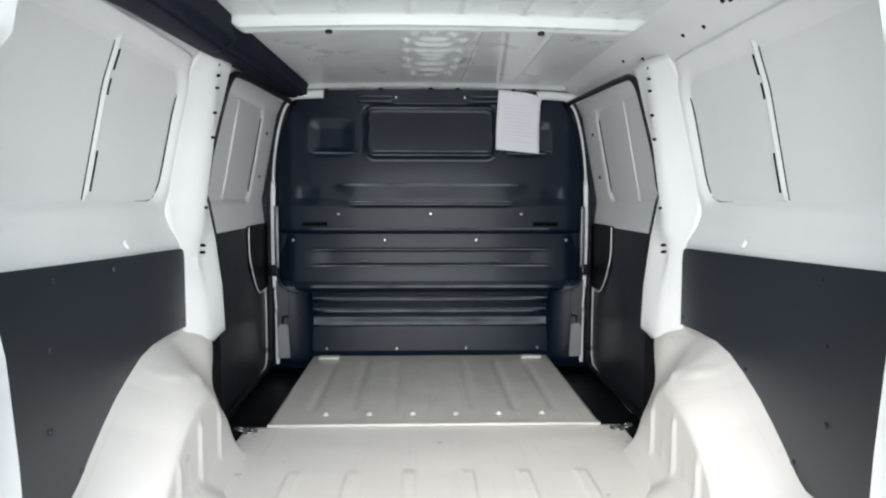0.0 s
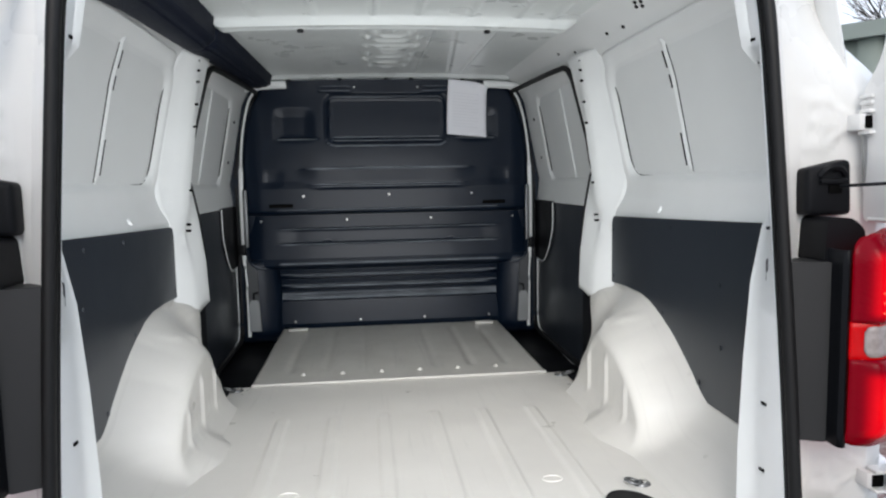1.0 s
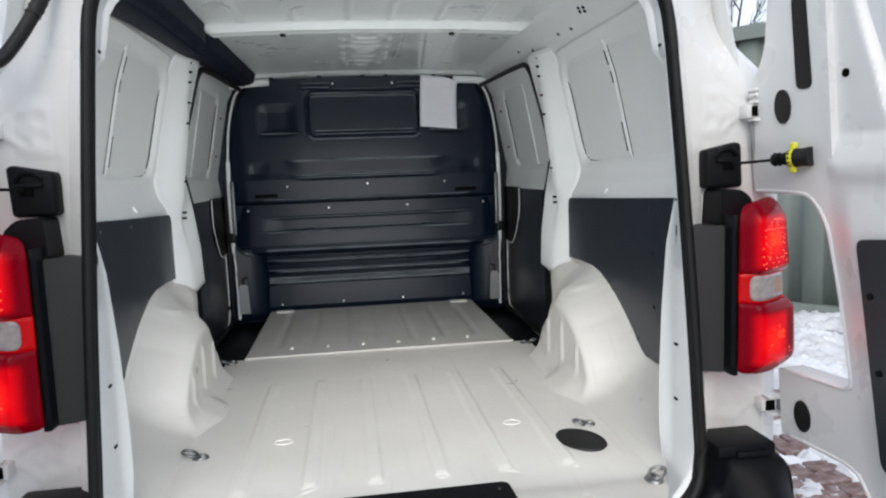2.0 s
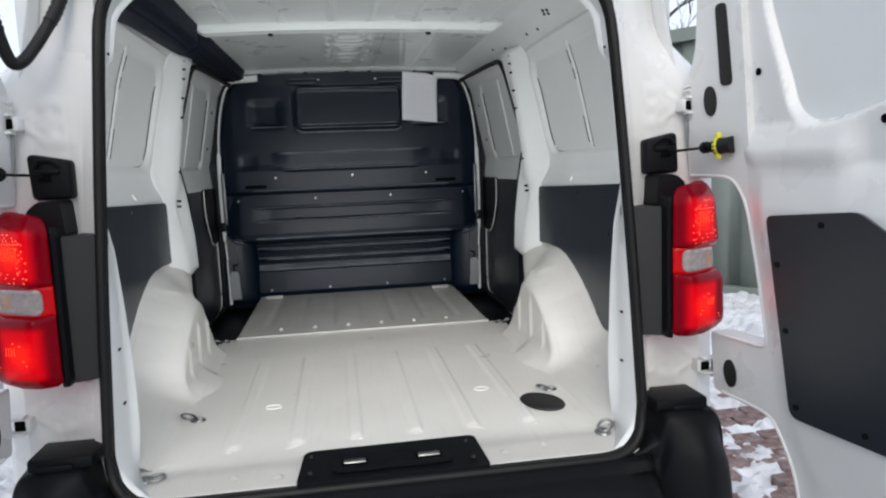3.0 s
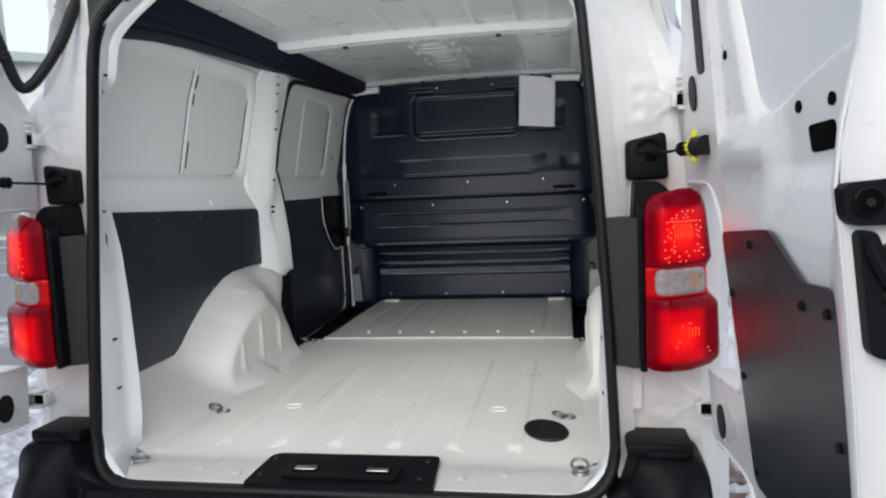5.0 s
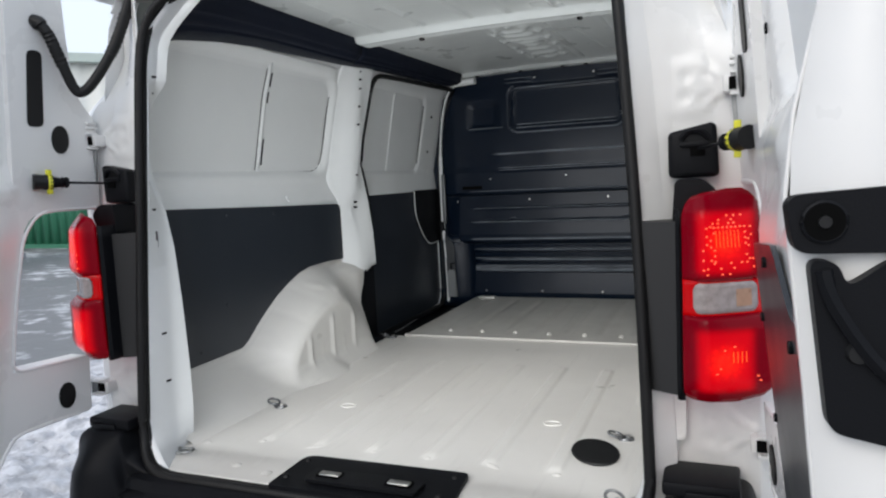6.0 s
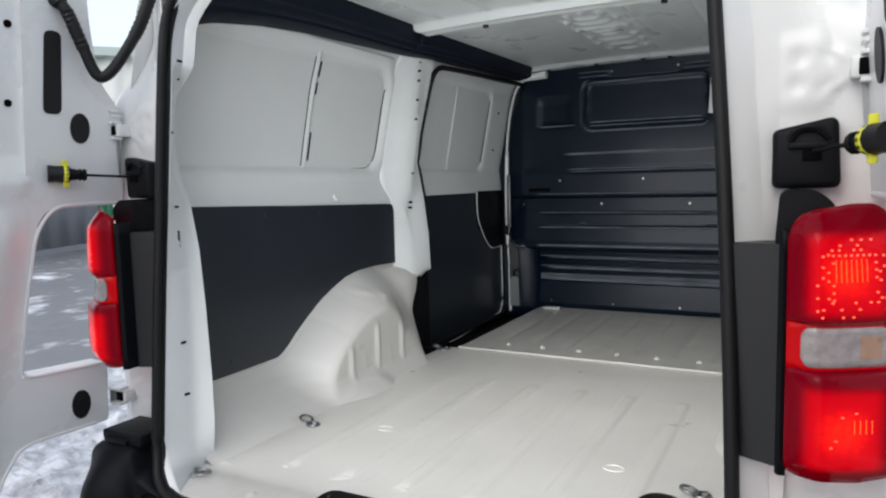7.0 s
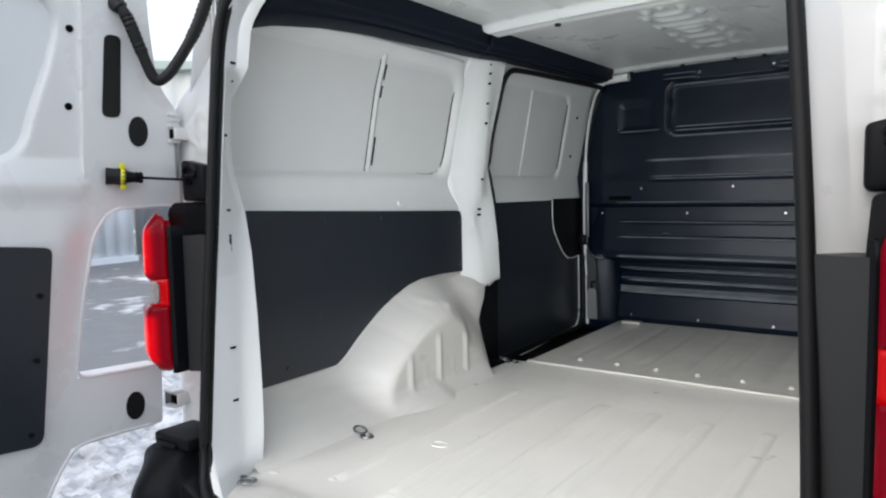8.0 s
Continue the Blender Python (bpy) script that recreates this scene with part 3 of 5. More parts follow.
bulk = thing("wall_front", "black painted pressed steel bulkhead closing the cargo space", "bulkhead", kind="structure", at=(0, 2.5, 0.6))
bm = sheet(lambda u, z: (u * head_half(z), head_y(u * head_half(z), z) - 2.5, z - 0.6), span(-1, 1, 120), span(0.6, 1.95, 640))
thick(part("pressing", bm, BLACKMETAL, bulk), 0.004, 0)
for x, z in [(-0.448, 1.321), (0, 1.323), (0.444, 1.321)] + [(-0.676, 1.191), (-0.226, 1.192), (0.226, 1.192), (0.675, 1.191)] + [(x, 0.645) for x in (-0.52, -0.17, 0.18, 0.54)] + [(-0.168, 1.886), (0.166, 1.886)]:
    bm = disc(bmesh.new(), (x, head_y(x, z) - 2.503, z - 0.6), (0, -1, 0), 0.0085, 0.010, 12, bevel=0.004)
    part("bolt", bm, ZINC, bulk, "shiny zinc-plated bolt")
for x in (-0.33, 0.33):
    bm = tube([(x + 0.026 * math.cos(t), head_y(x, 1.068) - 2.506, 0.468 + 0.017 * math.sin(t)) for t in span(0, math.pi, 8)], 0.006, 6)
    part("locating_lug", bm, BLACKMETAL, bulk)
for s in (-1, 1):
    bm = box(bmesh.new(), (s * 0.565 - 0.062, -0.055, 0.662), (s * 0.565 + 0.062, -0.044, 0.682), 0.004)
    part("grab_slot", bm, HOLE, bulk)
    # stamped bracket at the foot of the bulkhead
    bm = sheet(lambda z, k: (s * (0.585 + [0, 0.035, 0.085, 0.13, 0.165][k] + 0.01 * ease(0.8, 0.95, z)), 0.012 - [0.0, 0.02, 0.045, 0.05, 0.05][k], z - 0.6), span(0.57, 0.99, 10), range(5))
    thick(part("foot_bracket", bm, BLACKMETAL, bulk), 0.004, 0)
    bm = plate(rounded([(0.690, 0.01), (0.752, 0.01), (0.758, 0.40), (0.735, 0.37), (0.70, 0.335), (0.700, 0.20)], [0.004, 0.004, 0.002, 0.03, 0.04, 0.01]), lambda x, z, d: (s * x, -0.047 + d, z), 0.006)
    bracket = part("bracket_plate", bm, GREYMETAL, bulk, "grey steel bracket plate")
    bm = plate(rounded([(0.694, 0.012), (0.750, 0.012), (0.752, 0.16), (0.735, 0.185), (0.70, 0.175)], [0.004, 0.004, 0.02, 0.02, 0.02]), lambda x, z, d: (s * x, -0.052 + d - 0.02 * max(0, 0.06 - z), z), 0.006)
    part("bracket_tongue", bm, DULLZINC, bracket, "bare grey steel bracket tongue")
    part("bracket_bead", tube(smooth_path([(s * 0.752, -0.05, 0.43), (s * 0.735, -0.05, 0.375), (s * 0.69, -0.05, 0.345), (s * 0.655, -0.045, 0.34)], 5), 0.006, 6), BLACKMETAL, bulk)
    bm = tube([(s * 0.725, -0.052, 0.18), (s * 0.725, -0.056, 0.215), (s * 0.70, -0.056, 0.22)], 0.006, 6)
    part("bracket_catch", bm, PLASTIC, bracket)
for x in (-0.43, 0.43):
    bm = box(bmesh.new(), (x * 1.17 - 0.05, -0.06, 0.004), (x * 1.17 + 0.05, -0.015, 0.016), 0.004)
    part("foot_rail", bm, FLOOR, bulk, "white painted floor rail")
# strips of the door pillars beside the bulkhead
for s in (-1, 1):
    pts = [(s * 0.66, 2.46, 1.875), (s * 0.705, 2.46, 1.82), (s * 0.742, 2.46, 1.68), (s * 0.762, 2.46, 1.5), (s * 0.768, 2.46, 1.25), (s * 0.765, 2.46, 1.0), (s * 0.755, 2.46, 0.8), (s * 0.755, 2.465, 0.58)]
    pil = part("pillar_strip", tube(smooth_path(pts, 6), 0.011, 8, False, (1, 0.6)), INNER)
    tagged(pil, "narrow white pillar flange beside the bulkhead", "pillar", kind="structure")
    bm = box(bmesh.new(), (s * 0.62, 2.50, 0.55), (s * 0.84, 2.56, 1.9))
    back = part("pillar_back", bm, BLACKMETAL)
    tagged(back, "black pillar behind the bulkhead edge", "pillar", kind="structure")
    bm = box(bmesh.new(), (s * 0.748 - 0.011, 2.435, 1.06), (s * 0.748 + 0.011, 2.455, 1.36), 0.006)
    bar = part("pillar_plate", bm, DARKSTEEL)
    tagged(bar, "bare steel strip plate on the pillar", "pillar", kind="structure")
    bm = box(bmesh.new(), (s * 0.768 - 0.015, 2.42, 1.02), (s * 0.768 + 0.015, 2.45, 1.075), 0.006)
    bar = tagged(part("door_striker", bm, PLASTIC), "black plastic door striker on the pillar", "striker", "side door strikers")


# ---------------------------------------------------------------- ceiling
def roof_z(x, y):
    z = 1.945 - 0.012 * (x / 0.6) ** 2
    if y > 1.28:
        run = ease(1.32, 1.40, y) * (1 - ease(2.30, 2.38, y))
        # pressed stiffening: arched waves across and knobs along both sides
        for c, half, bow in ((1.470, 0.05, -2.0), (1.557, 0.065, -2.5), (1.650, 0.075, -1.5), (1.722, 0.05, 0.0), (1.800, 0.035, 0.0), (1.90, 0.06, 1.5), (2.023, 0.055, 2.0), (2.16, 0.03, 0.0)):
            z -= 0.009 * bead(y, c + bow * x * x, 0.034) * (1 - ease(half - 0.02, half + 0.02, abs(x + 0.004)))
        for a, c in ((0.0, 1.364), (0.062, 1.404), (0.097, 1.495), (0.098, 1.66), (0.095, 1.830), (0.080, 2.116), (0.10, 1.97)):
            r = math.hypot((abs(x + 0.004) - a) / 0.022, (y - c) / 0.042)
            z -= 0.010 * max(0, 1 - r * r) * (1 + 0.3 * noise.noise((x * 30, y * 30, 2)))
        z -= 0.004 * pocket(x, y, -0.115, 0.115, 1.33, 2.30, 0.02)
        z += 0.006 * bead(x, 0.147, 0.008) * run
        z -= 0.006 * bead(x, 0.378, 0.009) * run - 0.004 * bead(x, 0.25 + 0.09 * (y - 1.6), 0.012) * run
        z -= 0.018 * ease(2.37, 2.42, y)
    else:
        for c in (-0.47, -0.28, -0.082, 0.071, 0.25, 0.41, 0.53):
            z -= 0.010 * bead(x, c, 0.021) * (1 - ease(1.12, 1.16, y))
    z -= 0.030 * ease(1.15, 1.175, y) * (1 - ease(1.25, 1.265, y)) * (1 - ease(0.58, 0.64, abs(x)))
    z += 0.006 * bead(y, 1.21, 0.02)
    z -= 0.05 * ease(0.16, 0.02, y)
    return z


bm = sheet(lambda x, y: (x, y, roof_z(x, y)), span(-0.645, 0.645, 200), span(0.03, 2.55, 300))
roof = thick(part("ceiling", bm, ROOF), 0.004, 1)
tagged(roof, "white painted pressed steel roof with cross rib", "ceiling", kind="structure")
for i, (x, y) in enumerate([(x, 2.435) for x in (-0.50, -0.24, 0.0, 0.13, 0.40)] + [(-0.33, 1.235), (0.32, 1.235)]):
    bm = disc(bmesh.new(), (x, y, roof_z(x, y) - 0.002), (0, 0, 1), 0.011, 0.012, 12)
    tagged(part("roof_plug", bm, RUBBER), "small black plug in the roof sheet", "plug", "roof plugs")
for y, z in ((1.10, 1.878), (0.97, 1.872), (0.80, 1.893), (0.785, 1.902), (0.77, 1.888), (0.755, 1.897), (1.45, 1.88), (1.60, 1.9)):
    x = wall_x(z)
    tagged(part("roof_hole", disc(bmesh.new(), (x, y, z), (1, 0, 1), 0.006, 0.012, 12), HOLE), "dark punched hole in the roof corner", "hole", "roof corner holes")

# black padded duct along one roof corner
def duct(u, y):
    lowx = lerp(y, (0.10, 0.755), (0.4, 0.725), (1.2, 0.712), (2.5, 0.69))
    lowz = lerp(y, (0.10, 1.755), (0.17, 1.768), (0.27, 1.795), (0.45, 1.817), (0.65, 1.831), (1.2, 1.845), (1.5, 1.86), (2.5, 1.88))
    topx = lerp(y, (0.10, 0.60), (1.15, 0.60), (1.24, 0.615), (1.30, 0.60), (2.5, 0.575))
    topz = lerp(y, (0.10, 1.935), (2.5, 1.936))
    sag = math.sin(math.pi * u) + 0.25 * bead(u, 0.72, 0.1) - 0.2 * bead(u, 0.42, 0.07) + 0.10 * math.sin(7 * y) * bead(u, 0.3, 0.3)
    return (-(lowx + (topx - lowx) * u) + 0.022 * sag, y, lowz + (topz - lowz) * u - 0.030 * sag)


tray = thing("roof_duct", "black padded cable duct along the roof corner", "cable duct", at=(-0.66, 1.2, 1.85))
for name, y0, y1 in (("rear_section", 0.165, 1.243), ("front_section", 1.247, 2.39)):
    bm = sheet(lambda u, y: Vector(duct(u, y)) - Vector((-0.66, 1.2, 1.85)), span(0, 1, 20), span(y0, y1, 44))
    thick(part(name, bm, FELT, tray), 0.006, 0)
for s in (-1, 1):
    bm = tube([(s * 0.74, 2.43, 1.872), (s * 0.64, 2.43, 1.888), (s * 0.545, 2.43, 1.893), (s * 0.520, 2.43, 1.894), (s * 0.512, 2.43, 1.894)], 0.024, 12, False, (1, 0.85))
    tagged(part("roof_brace", bm, INNER), "white rounded brace end above the bulkhead", "brace", "roof braces")


# ---------------------------------------------------------------- rear opening
def seal_y(z):
    return lerp(z, (0.58, -0.092), (0.63, -0.066), (0.655, -0.054), (1.245, -0.017), (1.65, 0.0), (1.85, 0.02))


def seal_x(z):
    return lerp(z, (0.60, 0.672), (0.73, 0.667), (0.87, 0.661), (1.217, 0.651), (1.745, 0.614), (1.85, 0.60))


loop = rounded([(-0.672, 0.580), (0.672, 0.580), (0.651, 1.217), (0.605, 1.845), (-0.605, 1.845), (-0.651, 1.217)], [0.13, 0.13, 0.3, 0.16, 0.16, 0.3], 10)
pts = []
for (x0, z0), (x1, z1) in zip(loop, loop[1:] + loop[:1]):
    n = max(1, int(math.hypot(x1 - x0, z1 - z0) / 0.04))
    pts += [(x0 + (x1 - x0) * j / n, seal_y(z0 + (z1 - z0) * j / n) - 0.012, z0 + (z1 - z0) * j / n) for j in range(n)]
seal = thing("rear_seal", "black rubber seal round the rear door opening", "seal", at=(0, -0.05, 0.58))
o = Vector((0, -0.05, 0.58))
part("bulb", tube([Vector(p) - o for p in pts], 0.012, 10, True, (1, 1)), RUBBER, seal)
part("carrier", tube([(p[0] * 0.990, p[1] + 0.013 + 0.05, (p[2] - 1.2) * 0.990 + 1.2 - 0.58) for p in pts], 0.006, 6, True), RUBBER, seal)


def jamb_x(z):
    return lerp(z, (0.60, 0.650), (0.70, 0.640), (0.823, 0.640), (1.011, 0.648), (1.17, 0.660), (1.28, 0.681), (1.31, 0.693), (1.373, 0.710), (1.447, 0.714), (1.532, 0.699), (1.575, 0.682), (1.605, 0.642), (1.635, 0.615), (1.728, 0.597), (1.80, 0.58), (1.87, 0.54))


def jamb_y(z):
    return lerp(z, (1.30, 0.094), (1.60, 0.070))


for s in (-1, 1):
    jamb = thing("rear_pillar", "white painted rear pillar beside the rear door opening", "pillar", kind="structure", at=(s * 0.7, 0.05, 0.6))
    inv = Matrix.Translation((-s * 0.7, -0.05, -0.6))

    def prof(z, k):
        c = max(0, 0.70 - z)
        r = 0.9 * c * c / 0.13 if z < 0.70 else 0
        t = ease(1.72, 1.87, z) * 0.10
        return [(seal_x(z) - 0.002 - r - t, seal_y(z) - 0.004), (seal_x(z) - 0.010 - r - t, seal_y(z) + 0.010), (jamb_x(z) + 0.003 - t, jamb_y(z) - 0.008), (jamb_x(z) + 0.002 - t, jamb_y(z) + 0.008), (jamb_x(z) + 0.05 - t, jamb_y(z) + 0.03), (0.84, jamb_y(z) + 0.06)][k]
    bm = sheet(lambda z, k: (s * prof(z, k)[0], prof(z, k)[1], z), span(0.575, 1.9, 60), range(6))
    bmesh.ops.transform(bm, matrix=inv, verts=bm.verts)
    thick(part("inner_jamb", bm, INNER, jamb), 0.004, 0)
    for z, y in ((1.283, 0.027), (0.936, 0.021), (0.80, 0.023), (1.47, 0.035), (1.60, 0.035), (1.64, 0.03)):
        x = seal_x(z) - 0.010 + (jamb_x(z) + 0.003 - seal_x(z) + 0.010) * (y - seal_y(z) - 0.010) / (jamb_y(z) - 0.018 - seal_y(z))
        bm = box(bmesh.new(), (s * x - 0.004, y - 0.008, z - 0.0028), (s * x + 0.004, y + 0.008, z + 0.0028))
        bmesh.ops.transform(bm, matrix=inv, verts=bm.verts)
        part("jamb_hole", bm, HOLE, jamb)
    # outer corner of the body
    outp = [(0.655, -0.012), (0.70, 0.03), (0.715, 0.037), (0.80, 0.042), (0.85, 0.036), (0.875, 0.03), (0.92, 0.05), (0.945, 0.09), (0.95, 0.30)]
    topp = [(0.622, -0.004), (0.660, 0.025), (0.700, 0.045), (0.750, 0.080), (0.782, 0.105), (0.795, 0.12), (0.812, 0.15), (0.822, 0.18), (0.835, 0.30)]

    def corner(z, k):
        x, y = outp[k]
        x = x - 0.664 + seal_x(z) + 0.012 if k < 2 else x - lerp(z, (1.4, 0), (1.9, 0.055)) * (k > 2)
        y += seal_y(z) * 0.5 if k < 2 else 0
        # the corner is cut back towards the roof
        tx, ty = topp[k]
        h = ease(1.52, 1.74, z)
        return (s * (x + (tx - x) * h), y + (ty - y) * h, z)

    def skin(z, u):
        p = Vector(corner(z, int(u))).lerp(Vector(corner(z, min(8, int(u) + 1))), u - int(u))
        # pressed seats that taper towards the two hinges
        for cx, cz in ((0.772, 1.485), (0.81, 0.785)):
            a = abs(p.x)
            r = 0.062 if a < cx else max(0.020, 0.062 - 0.9 * (a - cx))
            r += 0.008 * noise.noise((a * 22, z * 22, cz))
            k = (1 - ease(r - 0.022, r + 0.006, abs(z - cz))) * ease(cx - 0.085, cx - 0.045, a) * (1 - ease(0.86, 0.88, a))
            p.y -= 0.0042 * k
            for da, dz in ((-0.030, 0.022), (-0.034, -0.020), (0.006, -0.028), (0.012, 0.026)):
                p.y += 0.0035 * k * max(0, 1 - math.hypot(a - cx - da, z - cz - dz) / 0.017) ** 0.7
            p.y -= 0.003 * k * bead(z - cz, 0.9 * (a - cx) * (0.5 if z < cz else -0.5) + (0.035 if z > cz else -0.035), 0.010) * ease(cx - 0.01, cx + 0.02, a)
        p.y += 0.0016 * noise.noise((p.x * 18, z * 18, 2)) * ease(0.66, 0.70, abs(p.x)) * (1 - ease(0.86, 0.90, abs(p.x)))
        return p
    bm = sheet(skin, span(0.45, 1.92, 240), span(0, 8, 128))
    bmesh.ops.transform(bm, matrix=inv, verts=bm.verts)
    thick(part("outer_corner", bm, WHITE, jamb), 0.004, 0)
    for z in (1.482, 0.772):
        x = 0.826 if z > 1 else 0.872
        bm = box(bmesh.new(), (s * (x - 0.016), -0.002, z - 0.016), (s * (x + 0.016), 0.045, z + 0.016), 0.004)
        bmesh.ops.transform(bm, matrix=inv, verts=bm.verts)
        hinge = part("hinge", bm, WHITE, jamb)
        bm = box(bmesh.new(), (s * (x - 0.006), -0.006, z - 0.012), (s * (x + 0.018), 0.002, z + 0.012), 0.002)
        bmesh.ops.transform(bm, matrix=inv, verts=bm.verts)
        part("hinge_gap", bm, HOLE, hinge)
        if z > 1:
            bm = plate([(x - 0.002, z - 0.016), (x + 0.011, z - 0.016), (x + 0.0075, z - 0.115), (x + 0.006, z - 0.115)], lambda a, b, d: (s * a, 0.008 + d, b), 0.006)
            bmesh.ops.transform(bm, matrix=inv, verts=bm.verts)
            part("hinge_pin", bm, DULLZINC, hinge, "tapered grey steel hinge pin")
        for dz in (0.020, -0.020, 0.036, 0.048) if z > 1 else (0.020, -0.020):
            bm = box(bmesh.new(), (s * (x - 0.004), -0.012, z + dz - 0.0035), (s * (x + 0.042), 0.02, z + dz + 0.0035), 0.0015, 1)
            bmesh.ops.transform(bm, matrix=inv, verts=bm.verts)
            part("hinge_leaf", bm, WHITE, hinge)
        bm = box(bmesh.new(), (s * (x + 0.034), -0.010, z - 0.024), (s * (x + 0.040), 0.018, z + 0.024), 0.0015, 1)
        bmesh.ops.transform(bm, matrix=inv, verts=bm.verts)
        part("hinge_knuckle", bm, DULLZINC, hinge)
    bm = plate(rounded([(0.688, 0.765), (0.735, 0.765), (0.735, 0.862), (0.688, 0.862)], 0.012, 4), lambda a, b, d: (s * a, 0.012 + d, b), 0.03)
    bmesh.ops.transform(bm, matrix=inv, verts=bm.verts)
    part("lamp_pad", bm, WHITE, jamb)


# ---------------------------------------------------------------- plain outer body that closes the space
shell = thing("van_body", "plain white outer body of the van", "van", kind="structure", at=(0, 1.3, 0.5))
def outer_ring(z):
    return lerp(z, (0.42, 0.945), (1.2, 0.95), (1.6, 0.905), (1.85, 0.83), (1.93, 0.78), (1.98, 0.66))
for s in (-1, 1):
    bm = sheet(lambda y, z: (s * outer_ring(z), y - 1.3, z - 0.5), span(0.29, 2.75, 8), span(0.42, 1.98, 22))
    thick(part("outer_side", bm, WHITE, shell), 0.004, 0)
part("outer_roof", box(bmesh.new(), (-0.67, -1.25, 1.465), (0.67, 1.45, 1.485), 0.004), WHITE, shell)
part("rear_header", box(bmesh.new(), (-0.80, -1.29, 1.36), (0.80, -1.19, 1.475), 0.02), WHITE, shell)
part("underfloor", box(bmesh.new(), (-0.94, -1.27, -0.06), (0.94, 1.45, -0.02), 0.004), BLACKMETAL, shell)
part("cab_back", box(bmesh.new(), (-0.94, 1.40, -0.05), (0.94, 1.44, 1.47), 0.004), BLACKMETAL, shell)


def wheel(s):
    """A road wheel under the wheel arch: tyre with its rim and hub."""
    c = Vector((s * 0.805, -0.3, -0.17))
    tyre = [(0.335 - 0.02 * abs(k) ** 2.2, 0.1 * k) for k in (-1, -0.8, -0.4, 0, 0.4, 0.8, 1)]
    ringed = [(0.21, -0.1)] + tyre + [(0.21, 0.1)]
    bm = sheet(lambda a, k: c + Vector((ringed[int(k)][1], ringed[int(k)][0] * math.cos(a), ringed[int(k)][0] * math.sin(a))), span(0, 2 * math.pi, 40), range(len(ringed)))
    bmesh.ops.remove_doubles(bm, verts=bm.verts, dist=1e-5)
    ob = part("wheel", bm, RUBBER, shell, "black rubber tyre on a grey rim")
    bm = disc(bmesh.new(), c + Vector((s * 0.05, 0, 0)), (s, 0, 0), 0.212, 0.05, 32, 1.0, 0.03)
    part("rim", bm, DULLZINC, ob, "grey steel rim")


for s in (-1, 1):
    wheel(s)


